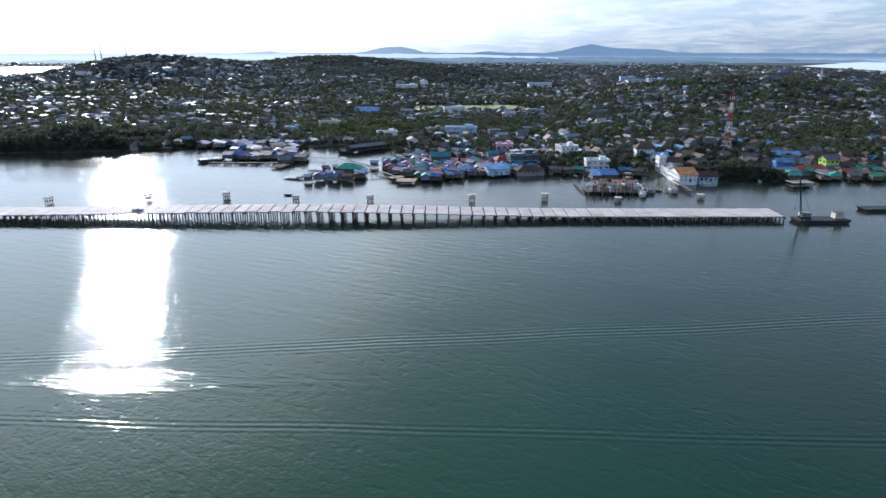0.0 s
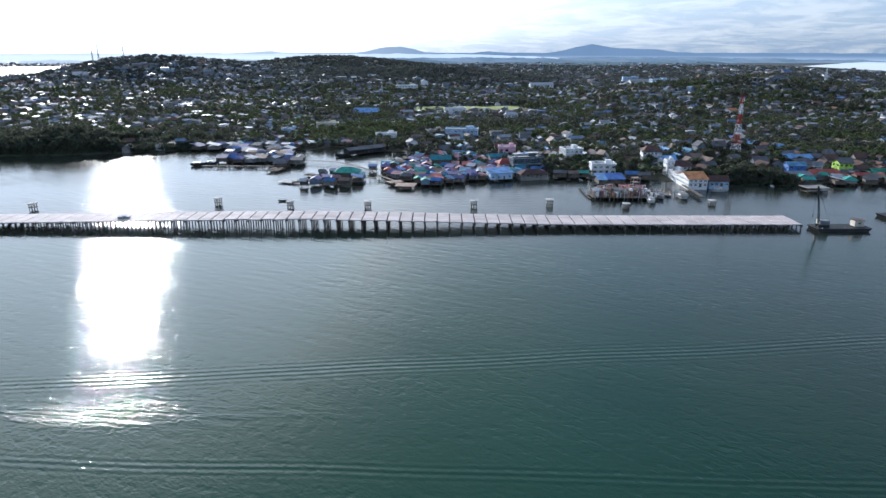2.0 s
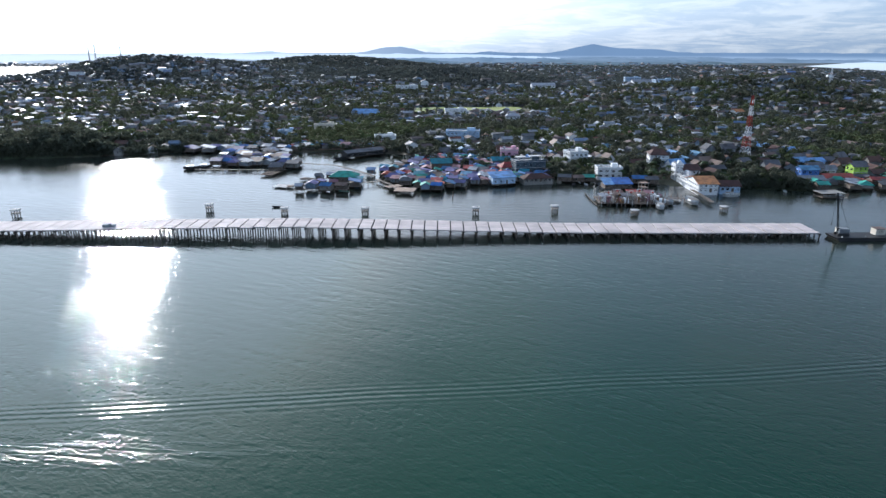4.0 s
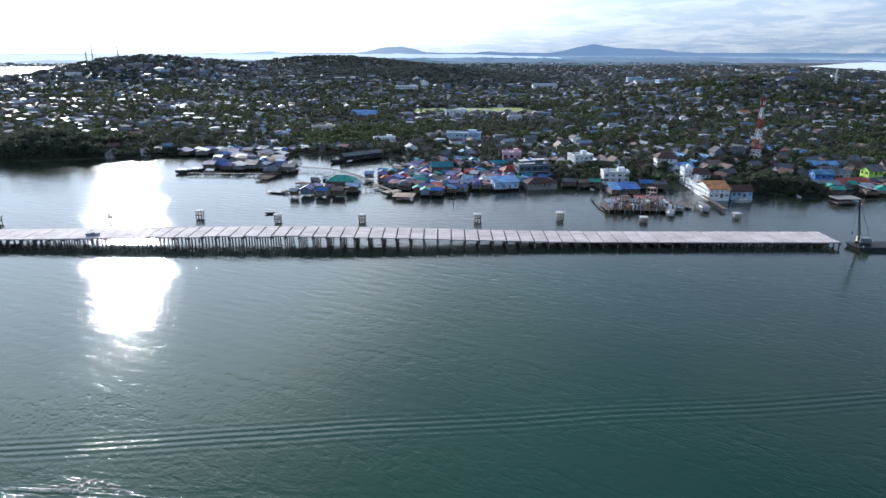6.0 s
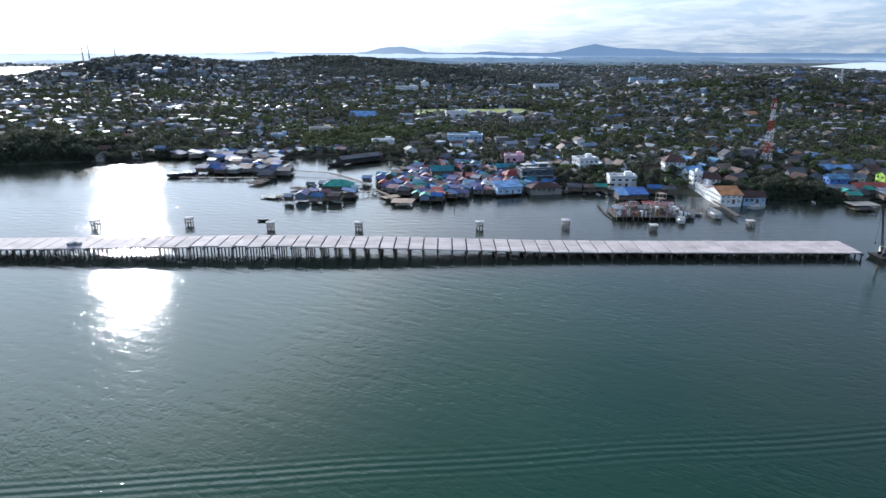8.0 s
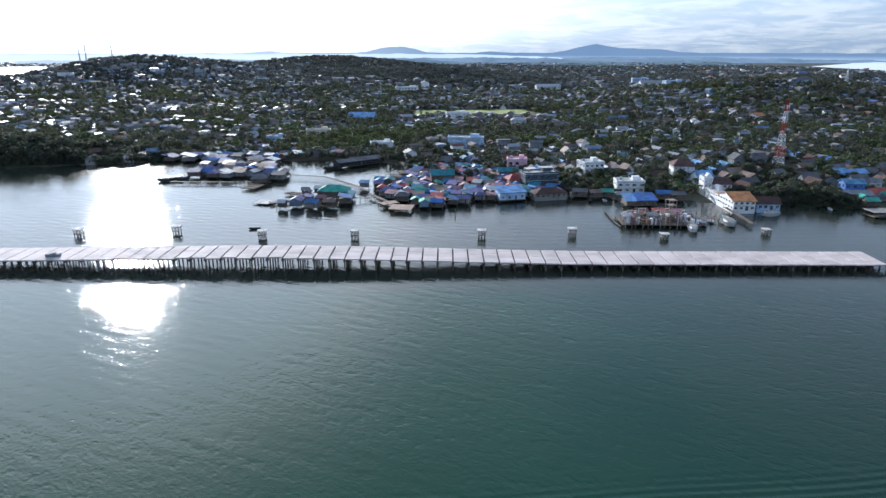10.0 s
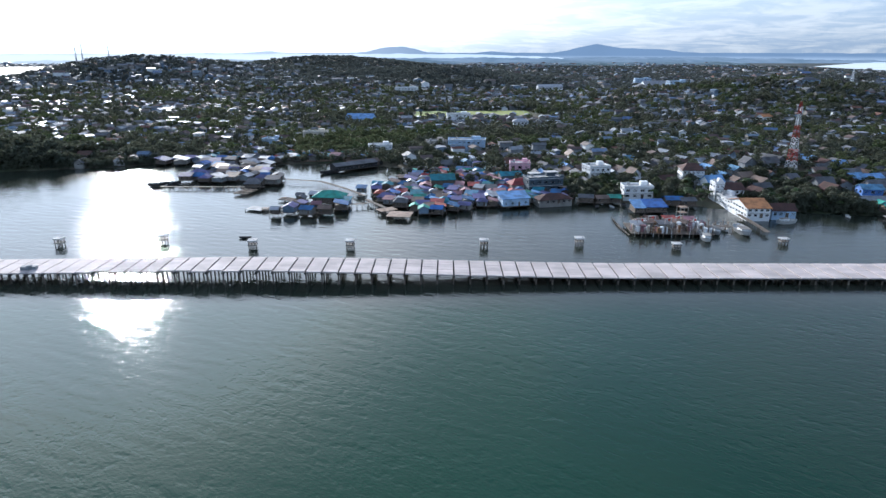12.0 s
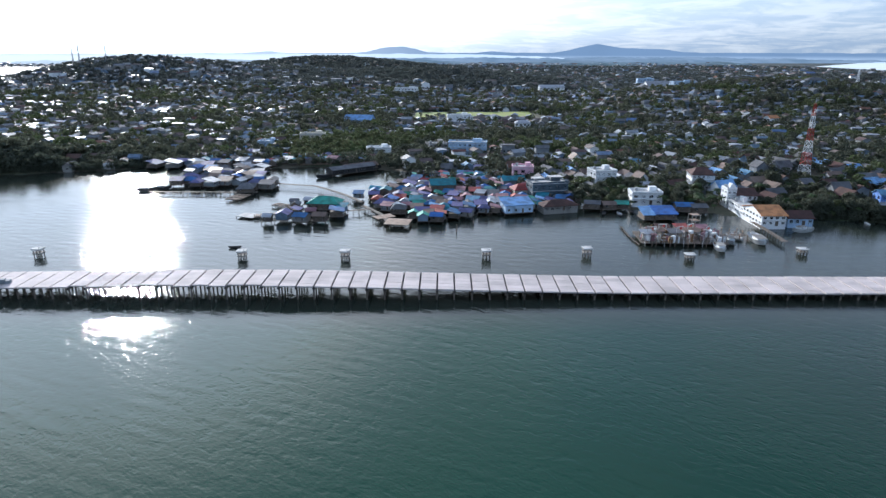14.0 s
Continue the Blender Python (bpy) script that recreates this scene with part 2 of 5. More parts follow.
def plain_material():
    """Far woods and clearings, haze painted in: paler with distance and towards the sun."""
    m = bpy.data.materials.new("haze_painted_plain")
    m.use_nodes = True
    n, l = node_chain(m)
    n.clear()
    out, em, g, sep = n.new("ShaderNodeOutputMaterial"), n.new("ShaderNodeEmission"), n.new("ShaderNodeNewGeometry"), n.new("ShaderNodeSeparateXYZ")
    l.new(g.outputs["Position"], sep.inputs[0])

    def ramp(src, lo, hi, to_lo=0.0, to_hi=1.0):
        r = n.new("ShaderNodeMapRange")
        for k, v in (("From Min", lo), ("From Max", hi), ("To Min", to_lo), ("To Max", to_hi)):
            r.inputs[k].default_value = v
        l.new(src, r.inputs["Value"])
        return r.outputs[0]

    def blend(a, c, fac):
        x = n.new("ShaderNodeMixRGB")
        for k, v in (("Color1", a), ("Color2", c)):
            if isinstance(v, tuple):
                x.inputs[k].default_value = (*v, 1)
            else:
                l.new(v, x.inputs[k])
        l.new(fac, x.inputs["Fac"])
        return x.outputs[0]

    def speck(scale, lo, hi, detail):
        mp, t = n.new("ShaderNodeMapping"), n.new("ShaderNodeTexNoise")
        mp.inputs["Scale"].default_value = scale
        t.inputs["Scale"].default_value, t.inputs["Detail"].default_value = 1.0, detail
        l.new(g.outputs["Position"], mp.inputs["Vector"])
        l.new(mp.outputs[0], t.inputs["Vector"])
        return ramp(t.outputs["Fac"], lo, hi)

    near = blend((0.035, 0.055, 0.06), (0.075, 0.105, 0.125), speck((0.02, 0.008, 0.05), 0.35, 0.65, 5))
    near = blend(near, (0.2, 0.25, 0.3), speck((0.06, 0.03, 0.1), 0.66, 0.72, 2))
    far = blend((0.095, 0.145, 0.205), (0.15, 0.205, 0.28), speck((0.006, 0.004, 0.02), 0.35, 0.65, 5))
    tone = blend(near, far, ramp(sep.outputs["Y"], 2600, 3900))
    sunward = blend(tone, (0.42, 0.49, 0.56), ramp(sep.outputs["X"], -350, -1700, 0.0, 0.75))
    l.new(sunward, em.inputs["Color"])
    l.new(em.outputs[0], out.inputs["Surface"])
    return m


# far shapes glow by emission, with distance haze painted into their colour
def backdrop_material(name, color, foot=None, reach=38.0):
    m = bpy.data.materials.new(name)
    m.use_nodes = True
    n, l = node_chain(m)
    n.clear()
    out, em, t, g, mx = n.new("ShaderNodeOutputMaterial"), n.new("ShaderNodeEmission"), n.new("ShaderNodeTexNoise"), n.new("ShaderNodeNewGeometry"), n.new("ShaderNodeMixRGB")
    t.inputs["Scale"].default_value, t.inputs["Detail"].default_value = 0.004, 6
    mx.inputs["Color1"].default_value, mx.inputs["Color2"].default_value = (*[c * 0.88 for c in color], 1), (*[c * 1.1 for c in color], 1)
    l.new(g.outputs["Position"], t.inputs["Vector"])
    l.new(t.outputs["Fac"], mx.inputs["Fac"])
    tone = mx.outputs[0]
    if foot:        # pale mist painted into the emission about the foot
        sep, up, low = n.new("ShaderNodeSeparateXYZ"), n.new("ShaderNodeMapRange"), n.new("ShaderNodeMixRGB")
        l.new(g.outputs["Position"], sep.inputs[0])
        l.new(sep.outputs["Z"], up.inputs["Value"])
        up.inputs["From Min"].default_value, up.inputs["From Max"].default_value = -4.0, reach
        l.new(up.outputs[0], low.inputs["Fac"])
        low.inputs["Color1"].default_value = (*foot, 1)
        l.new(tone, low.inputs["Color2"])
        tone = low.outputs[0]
    # sunward haze painted in: the colour pales towards -X
    side, west, sun_haze = n.new("ShaderNodeSeparateXYZ"), n.new("ShaderNodeMapRange"), n.new("ShaderNodeMixRGB")
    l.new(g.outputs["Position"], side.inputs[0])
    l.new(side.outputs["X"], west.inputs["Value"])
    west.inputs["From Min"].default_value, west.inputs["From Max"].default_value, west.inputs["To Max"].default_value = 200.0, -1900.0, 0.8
    l.new(west.outputs[0], sun_haze.inputs["Fac"])
    l.new(tone, sun_haze.inputs["Color1"])
    sun_haze.inputs["Color2"].default_value = (0.5, 0.55, 0.6, 1)
    l.new(sun_haze.outputs[0], em.inputs["Color"])
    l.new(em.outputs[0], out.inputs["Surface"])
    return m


M_WATER = water_material()
M_SLAB = material("cast_concrete_slab", (0.56, 0.485, 0.465), 0.85, vary=0.17, grain=3, coarse=0.12, second=(0.43, 0.375, 0.36), bump=0.01)
# beam colour darkened to put the shade of the slab joints into it
M_BEAM = material("joint_shade_concrete", (0.055, 0.048, 0.044), 0.85, vary=0.2, grain=4)
M_PILE = material("weed_stained_pile", (0.2, 0.155, 0.125), 0.8, vary=0.25, grain=3)
M_CAP = material("pale_concrete_cap", (0.52, 0.51, 0.5), 0.85, vary=0.14, grain=3)
M_LAND = material("town_soil", (0.10, 0.085, 0.06), 0.95, vary=0.3, grain=0.4, coarse=0.02, second=(0.035, 0.05, 0.02), bump=0.15)
M_LEAF = material("tree_foliage", (0.094, 0.102, 0.07), 0.7, vary=0.4, grain=0.9, coarse=0.05, second=(0.06, 0.07, 0.052), per="island", hue=0.025, translucent=0.38, spec=0.15)
M_LEAF_B = material("bright_foliage", (0.098, 0.112, 0.058), 0.7, vary=0.4, grain=0.9, coarse=0.05, second=(0.065, 0.09, 0.04), per="island", hue=0.025, translucent=0.38, spec=0.15)
# aerial haze is put into this foliage colour: paler and bluer than near trees
M_LEAF_FAR = material("haze_paled_foliage", (0.1, 0.112, 0.1), 0.8, vary=0.35, grain=0.3, coarse=0.012, second=(0.075, 0.086, 0.085), per="island", hue=0.02, translucent=0.3, spec=0.1)
M_PALM = material("palm_frond", (0.06, 0.095, 0.03), 0.5, vary=0.35, grain=0.9, coarse=0.05, per="island", translucent=0.35, spec=0.25)
M_BARK = material("bark", (0.12, 0.095, 0.07), 0.9, vary=0.25)
M_GRASS = material("sports_grass", (0.22, 0.25, 0.05), 0.9, vary=0.2, grain=0.3, coarse=0.03, second=(0.14, 0.2, 0.05))
M_TIMBER = material("weathered_timber", (0.15, 0.12, 0.095), 0.85, vary=0.3, grain=5, coarse=0.6)
M_PLANK = material("sunbleached_boards", (0.34, 0.24, 0.18), 0.85, vary=0.2, grain=4, coarse=0.5)
M_GLASS = material("dark_window_glass", (0.02, 0.025, 0.03), 0.12, vary=0.2, spec=0.6)
M_FRAME = material("painted_frame", (0.6, 0.6, 0.58), 0.6, vary=0.15)
M_WHITE = material("white_render", (0.78, 0.79, 0.8), 0.8, vary=0.08, grain=2, coarse=0.3, second=(0.68, 0.69, 0.7))
M_CREAM = material("cream_render", (0.66, 0.6, 0.5), 0.8, vary=0.1, grain=2, coarse=0.3, second=(0.55, 0.5, 0.42))
M_PINK = material("pink_render", (0.72, 0.42, 0.5), 0.8, vary=0.1, grain=2, coarse=0.3, second=(0.62, 0.36, 0.44))
M_GREY = material("grey_render", (0.25, 0.27, 0.29), 0.8, vary=0.15, grain=2, coarse=0.3)
M_SLATE = material("dark_slate_render", (0.09, 0.125, 0.155), 0.7, vary=0.15, grain=2, coarse=0.3)
M_PALEBLUE = material("pale_blue_render", (0.45, 0.6, 0.78), 0.8, vary=0.1, grain=2, coarse=0.3)
M_BLUE = material("strong_blue_render", (0.1, 0.22, 0.55), 0.8, vary=0.12, grain=2, coarse=0.3)
M_LIME = material("lime_render", (0.5, 0.78, 0.12), 0.8, vary=0.1, grain=2)
M_RED = material("oxide_red_paint", (0.5, 0.05, 0.04), 0.6, vary=0.2, grain=3)
M_DARK = material("tarred_dark_hull", (0.03, 0.03, 0.032), 0.6, vary=0.3)
M_STEEL = material("galvanised_steel", (0.4, 0.41, 0.42), 0.5, metal=0.4, vary=0.15)
M_SCRAP = material("rusty_scrap", (0.2, 0.09, 0.05), 0.9, vary=0.4, grain=4, per="island", hue=0.04)


def sheet(name, color, metal=0.0, rough=0.5, second=None):
    second = second or tuple(0.5 * c + 0.012 for c in color)
    return material(name, color, max(rough, 0.7), metal * 0.5, 0.4, 2.5, 0.3, bump=0.03, second=second, stretch=(6, 6, 1), hue=0.015, spec=0.2)


R_BLUE = sheet("blue_sheet_roof", (0.05, 0.155, 0.37))
R_TEAL = sheet("teal_sheet_roof", (0.045, 0.24, 0.32))
R_GREEN = sheet("green_sheet_roof", (0.06, 0.3, 0.22))
R_PURPLE = sheet("violet_sheet_roof", (0.14, 0.135, 0.27))
R_RED = sheet("red_sheet_roof", (0.38, 0.08, 0.07))
R_ROSE = sheet("faded_rose_roof", (0.38, 0.2, 0.22))
R_RUST = sheet("rusted_sheet_roof", (0.2, 0.14, 0.115), second=(0.12, 0.09, 0.075))
R_ZINC = material("zinc_sheet_roof", (0.32, 0.335, 0.37), 0.42, 0.5, 0.4, 2.5, 0.3, bump=0.02, second=(0.2, 0.2, 0.21), stretch=(6, 6, 1), spec=0.4)
R_GREY = sheet("fibre_cement_roof", (0.13, 0.13, 0.14), rough=0.8)
R_TILE = sheet("clay_tile_roof", (0.5, 0.22, 0.1), rough=0.8)
R_BROWN = sheet("brown_tile_roof", (0.11, 0.06, 0.05), rough=0.8)
R_SKY = sheet("pale_blue_sheet_roof", (0.17, 0.34, 0.55))
ROOFS_SEA = [R_BLUE, R_BLUE, R_TEAL, R_TEAL, R_PURPLE, R_PURPLE, R_RED, R_ROSE, R_ROSE, R_RUST, R_ZINC, R_GREY, R_GREEN, R_SKY]
ROOFS_TOWN = [R_GREY, R_GREY, R_ZINC, R_GREY, R_GREY, R_RUST, R_BROWN, R_BROWN, R_SKY, R_GREY, R_RUST, R_BROWN]
WORD = {R_BLUE: "blue sheet-metal", R_TEAL: "teal sheet-metal", R_GREEN: "green sheet-metal", R_PURPLE: "violet sheet-metal", R_RED: "red sheet-metal",
        R_ROSE: "faded rose sheet-metal", R_RUST: "rusted sheet-metal", R_ZINC: "bare zinc", R_GREY: "grey fibre-cement", R_TILE: "orange clay-tile",
        R_BROWN: "dark brown tile", R_SKY: "pale blue sheet-metal"}
M_DINGY = material("weathered_plaster", (0.27, 0.255, 0.235), 0.85, vary=0.3, grain=2, coarse=0.3, second=(0.19, 0.175, 0.16))
M_DULLBLUE = material("faded_blue_plaster", (0.2, 0.27, 0.36), 0.85, vary=0.25, grain=2, coarse=0.3)
W_SEA = [M_TIMBER, M_TIMBER, M_GREY, M_DULLBLUE, M_DINGY, M_TIMBER]
W_TOWN = [M_DINGY, M_WHITE, M_DINGY, M_GREY, M_DULLBLUE, M_GREY]
WALLWORD = {M_TIMBER: "weathered timber", M_GREY: "grey", M_PALEBLUE: "pale blue", M_CREAM: "cream", M_WHITE: "white", M_PINK: "pink", M_LIME: "lime green", M_RED: "red", M_DARK: "tarred dark", M_DINGY: "weathered grey", M_DULLBLUE: "faded blue"}

# ---------------- mesh helpers ----------------


def to_mesh(name, bm, *mats):
    bmesh.ops.recalc_face_normals(bm, faces=bm.faces)
    me = bpy.data.meshes.new(name)
    bm.to_mesh(me)
    bm.free()
    for m in mats:
        me.materials.append(m)
    return me


def part(name, bm, mat, parent, label=""):
    ob = new(name, to_mesh(name, bm, mat))
    ob.parent = parent
    return tagged(ob, label)


def box(bm, x0, x1, y0, y1, z0, z1, index=0):
    v = [bm.verts.new((x, y, z)) for z in (z0, z1) for x, y in ((x0, y0), (x1, y0), (x1, y1), (x0, y1))]
    for f in ((3, 2, 1, 0), (4, 5, 6, 7), (0, 1, 5, 4), (1, 2, 6, 5), (2, 3, 7, 6), (3, 0, 4, 7)):
        bm.faces.new([v[i] for i in f]).material_index = index
    return v


def bar(bm, a, b, r, sides=6, r2=None, index=0):
    """A round or square bar from a to b."""
    a, b = Vector(a), Vector(b)
    d = (b - a).normalized()
    u = d.cross(Vector((0, 0, 1)) if abs(d.z) < 0.9 else Vector((1, 0, 0))).normalized()
    w = d.cross(u)
    r2 = r if r2 is None else r2
    rings = []
    for p, rr in ((a, r), (b, r2)):
        rings.append([bm.verts.new(p + (u * math.cos(k * 2 * math.pi / sides) + w * math.sin(k * 2 * math.pi / sides)) * rr) for k in range(sides)])
    for k in range(sides):
        bm.faces.new((rings[0][k], rings[0][(k + 1) % sides], rings[1][(k + 1) % sides], rings[1][k])).material_index = index
    bm.faces.new(rings[0][::-1]).material_index = index
    bm.faces.new(rings[1]).material_index = index


def unit_box(name="block", bevel=0.0):
    bm = bmesh.new()
    box(bm, -0.5, 0.5, -0.5, 0.5, 0, 1)
    if bevel:
        bmesh.ops.bevel(bm, geom=bm.edges[:], offset=bevel, segments=1, affect="EDGES")
    return to_mesh(name, bm, M_GREY)


def shell(verts, faces, thick, name):
    """A thin sheet of roofing with real thickness."""
    bm = bmesh.new()
    top = [bm.verts.new(v) for v in verts]
    low = [bm.verts.new((v[0], v[1], v[2] - thick)) for v in verts]
    edges = {}
    for f in faces:
        bm.faces.new([top[i] for i in f])
        bm.faces.new([low[i] for i in reversed(f)])
        for i, j in zip(f, (*f[1:], f[0])):
            edges[(i, j)] = True
    for i, j in edges:
        if (j, i) not in edges:
            bm.faces.new((top[j], top[i], low[i], low[j]))
    return to_mesh(name, bm, M_GREY)


def gable_mesh():
    # ridge along x; slightly sagging courses give an uneven outline
    xs = [-0.5, -0.17, 0.16, 0.5]
    v = []
    for x in xs:
        s = 0.02 * math.cos(x * 9)
        v += [(x, -0.5, 0.0), (x, 0.0, 1.0 - abs(s)), (x, 0.5, 0.0)]
    f = []
    for i in range(3):
        a = i * 3
        f += [(a, a + 3, a + 4, a + 1), (a + 1, a + 4, a + 5, a + 2)]
    return shell(v, f, 0.09, "gable_roof")


def hip_mesh():
    v = [(-0.5, -0.5, 0), (0.5, -0.5, 0), (0.5, 0.5, 0), (-0.5, 0.5, 0), (-0.2, 0, 1), (0.2, 0, 1)]
    return shell(v, [(0, 1, 5, 4), (1, 2, 5), (2, 3, 4, 5), (3, 0, 4)], 0.09, "hip_roof")


def shed_mesh():
    v = [(-0.5, -0.5, 0.15), (0.5, -0.5, 0.15), (0.5, 0.5, 1), (-0.5, 0.5, 1)]
    return shell(v, [(0, 1, 2, 3)], 0.12, "shed_roof")


def gable_wall_mesh():
    # body with its two gable triangles; the triangle takes 0.3 of the height
    bm = bmesh.new()
    ring = [(-0.5, 0), (0.5, 0), (0.5, 0.7), (0.0, 1.0), (-0.5, 0.7)]
    a = [bm.verts.new((-0.5, y, z)) for y, z in ring]
    b = [bm.verts.new((0.5, y, z)) for y, z in ring]
    bm.faces.new(a[::-1])
    bm.faces.new(b)
    for i in range(5):
        bm.faces.new((a[i], a[(i + 1) % 5], b[(i + 1) % 5], b[i]))
    return to_mesh("gable_wall", bm, M_GREY)


def post_mesh():
    bm = bmesh.new()
    bar(bm, (0, 0, 0), (0, 0, 1), 0.5, 6)
    return to_mesh("post", bm, M_TIMBER)


def window_mesh():
    # 1 x 1, in the xz plane, looking to -y: one frame with two panes set back in it
    bm = bmesh.new()
    v = [[bm.verts.new((x, y, z)) for x in (-0.5, 0, 0.5) for z in (0, 1)] for y in (-0.5, 0.5)]
    a, b = v
    fronts = [bm.faces.new((a[0], a[2], a[3], a[1])), bm.faces.new((a[2], a[4], a[5], a[3]))]
    bm.faces.new((b[0], b[1], b[3], b[2]))
    bm.faces.new((b[2], b[3], b[5], b[4]))
    for i, j in ((0, 2), (2, 4), (4, 5), (5, 3), (3, 1), (1, 0)):
        bm.faces.new((a[i], b[i], b[j], a[j]))
    bmesh.ops.inset_individual(bm, faces=fronts, thickness=0.05, depth=0.0)
    bmesh.ops.inset_individual(bm, faces=fronts, thickness=0.001, depth=-0.5)
    for f in fronts:
        f.material_index = 1
    return to_mesh("window", bm, M_FRAME, M_GLASS)


def prism_mesh():
    # the triangle under a gable roof, ridge along x
    bm = bmesh.new()
    a = [bm.verts.new((-0.5, y, z)) for y, z in ((-0.5, 0), (0.5, 0), (0, 1))]
    b = [bm.verts.new((0.5, y, z)) for y, z in ((-0.5, 0), (0.5, 0), (0, 1))]
    bm.faces.new(a[::-1])
    bm.faces.new(b)
    for i in range(3):
        bm.faces.new((a[i], a[(i + 1) % 3], b[(i + 1) % 3], b[i]))
    return to_mesh("gable_end", bm, M_GREY)


def door_mesh():
    bm = bmesh.new()
    v = box(bm, -0.5, 0.5, -0.5, 0.5, 0, 1)
    leaf = [f for f in bm.faces if all(w.co.y < 0 for w in f.verts)]
    bmesh.ops.inset_individual(bm, faces=leaf, thickness=0.07, depth=0.0)
    bmesh.ops.inset_individual(bm, faces=leaf, thickness=0.001, depth=-0.4)
    for f in leaf:
        f.material_index = 1
    return to_mesh("door", bm, M_FRAME, M_TIMBER)


U_BOX, U_SOFT, U_GABLE, U_HIP, U_SHED, U_WALL, U_POST, U_WIN, U_DOOR, U_PRISM = (unit_box(), unit_box("soft_block", 0.03), gable_mesh(), hip_mesh(), shed_mesh(),
                                                                      gable_wall_mesh(), post_mesh(), window_mesh(), door_mesh(), prism_mesh())


def put(name, mesh, parent, loc, size, rz=0.0, mat=None, label=""):
    """A part on shared mesh data, sized by its scale."""
    ob = new(name, mesh)
    ob.parent = parent
    ob.location, ob.scale, ob.rotation_euler = loc, size, (0, 0, radians(rz))
    if parent.parent is not None:       # a piece of a part: keep to the thing's own axes
        ob.matrix_parent_inverse = parent.matrix_basis.inverted()
    if mat is not None:
        ob.material_slots[0].link = "OBJECT"
        ob.material_slots[0].material = mat
    return tagged(ob, label)


def root(name, x, y, z, rz, label, category, group=""):
    ob = new(name)
    ob.matrix_world = pose(x, y, z, 0, 0, rz)
    ob.empty_display_size = 0.5
    return tagged(ob, label, category, group)


# ---------------- lie of the land ----------------
SHORE_X = [-3000, -600, -330, -285, -250, -213, -189, -150, -107, -75, -50, -21, -15, 0, 20, 63, 87, 105, 126, 146, 166, 189, 211, 230, 268, 330, 600, 3000]
SHORE_Y = [440, 466, 474, 477, 486, 494, 510, 520, 503, 512, 499, 490, 440, 430, 425, 415, 392, 390, 385, 372, 376, 369, 366, 384, 378, 372, 360, 300]
HILLS = [(200, 455, 45, 35, 7.5), (-296, 512, 40, 26, 8), (430, 930, 190, 150, 28), (-20, 1370, 220, 150, 26), (-330, 1950, 330, 220, 46), (-640, 1370, 180, 190, 42), (-400, 1480, 240, 190, 28),
         (-250, 1150, 200, 130, 10), (900, 1500, 300, 200, 12), (150, 2300, 400, 250, 12)]


def land(x, y):
    d = y - np.interp(x, SHORE_X, SHORE_Y)
    z = np.where(d < 0, np.maximum(-3.0, 0.15 * d), 0.5 + 2.2 * (1 - np.exp(-np.maximum(d, 0) / 120.0)) + 3.0 * np.clip(d / 800, 0, 1))
    for cx, cy, rx, ry, h in HILLS:
        z = z + np.where(d > 0, 1, 0) * h * np.exp(-((x - cx) / rx) ** 2 - ((y - cy) / ry) ** 2)
    wob = 60 * np.sin(y / 170.0) + 40 * np.sin(y / 67.0 + 1)
    west = np.clip((-1120 - wob - x) / 120, 0, 1) * np.clip((y - 1600 - 0.3 * wob) / 100, 0, 1) * np.clip((3100 + wob - y) / 100, 0, 1)
    east = np.clip((x - 1330 - 0.5 * wob) / 80, 0, 1) * np.clip((y - 1960 + wob) / 120, 0, 1) * np.clip((3950 - y) / 100, 0, 1)
    return z * (1 - west) * (1 - east) - 3 * np.maximum(west, east)


def ground_z(x, y):
    return float(land(np.array([float(x)]), np.array([float(y)]))[0])


def grid_mesh(name, xs, ys, zs, mat):
    r, c = zs.shape
    me = bpy.data.meshes.new(name)
    co = np.stack([xs, ys, zs], -1).reshape(-1, 3)
    i = np.arange((r - 1) * c).reshape(r - 1, c)[:, :-1].reshape(-1)
    f = np.stack([i, i + 1, i + c + 1, i + c], 1)
    me.from_pydata(co.tolist(), [], f.tolist())
    me.materials.append(mat)
    me.shade_smooth()
    return new(name, me)


dist = 340 * (4850 / 340) ** np.linspace(0, 1, 260)
ang = np.radians(np.linspace(-56, 56, 330))
GX, GY = np.sin(ang)[None] * dist[:, None], np.cos(ang)[None] * dist[:, None]
tagged(grid_mesh("ground", GX, GY, land(GX, GY), M_LAND), "earth and scrub of the wooded coastal town", "ground", kind="structure")

bm = bmesh.new()
bm.faces.new([bm.verts.new((4900 * math.cos(a), 4900 * math.sin(a), 0)) for a in [k * 2 * math.pi / 96 for k in range(96)]])
sea = new("water", to_mesh("water", bm, M_WATER))
tagged(sea, "green sheltered sea with ripples and boat wakes", "water", kind="structure")


def ridge(name, radius, heights, deep, color, seed, rough, label, west=-58, east=58, foot=None):
    """A far range: a crest line by azimuth (degrees, metres), with slopes falling to both sides."""
    a = np.radians(np.linspace(west, east, 420))
    h = np.interp(np.degrees(a), [p[0] for p in heights], [p[1] for p in heights])
    h = h + np.array([rough * (noise.noise((k * 0.09, seed, 0)) + 0.5 * noise.noise((k * 0.31, seed, 4))) for k in range(len(a))])
    h = np.maximum(h, 1)
    rr = np.array([radius - deep, radius - deep * 0.4, radius, radius + deep * 0.4])
    k = np.array([-0.02, 0.62, 1.0, 0.3])
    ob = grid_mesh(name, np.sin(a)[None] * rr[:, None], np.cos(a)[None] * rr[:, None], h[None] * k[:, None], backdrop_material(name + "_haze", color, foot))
    ob.visible_shadow = False
    return tagged(ob, label, "hills", kind="structure")


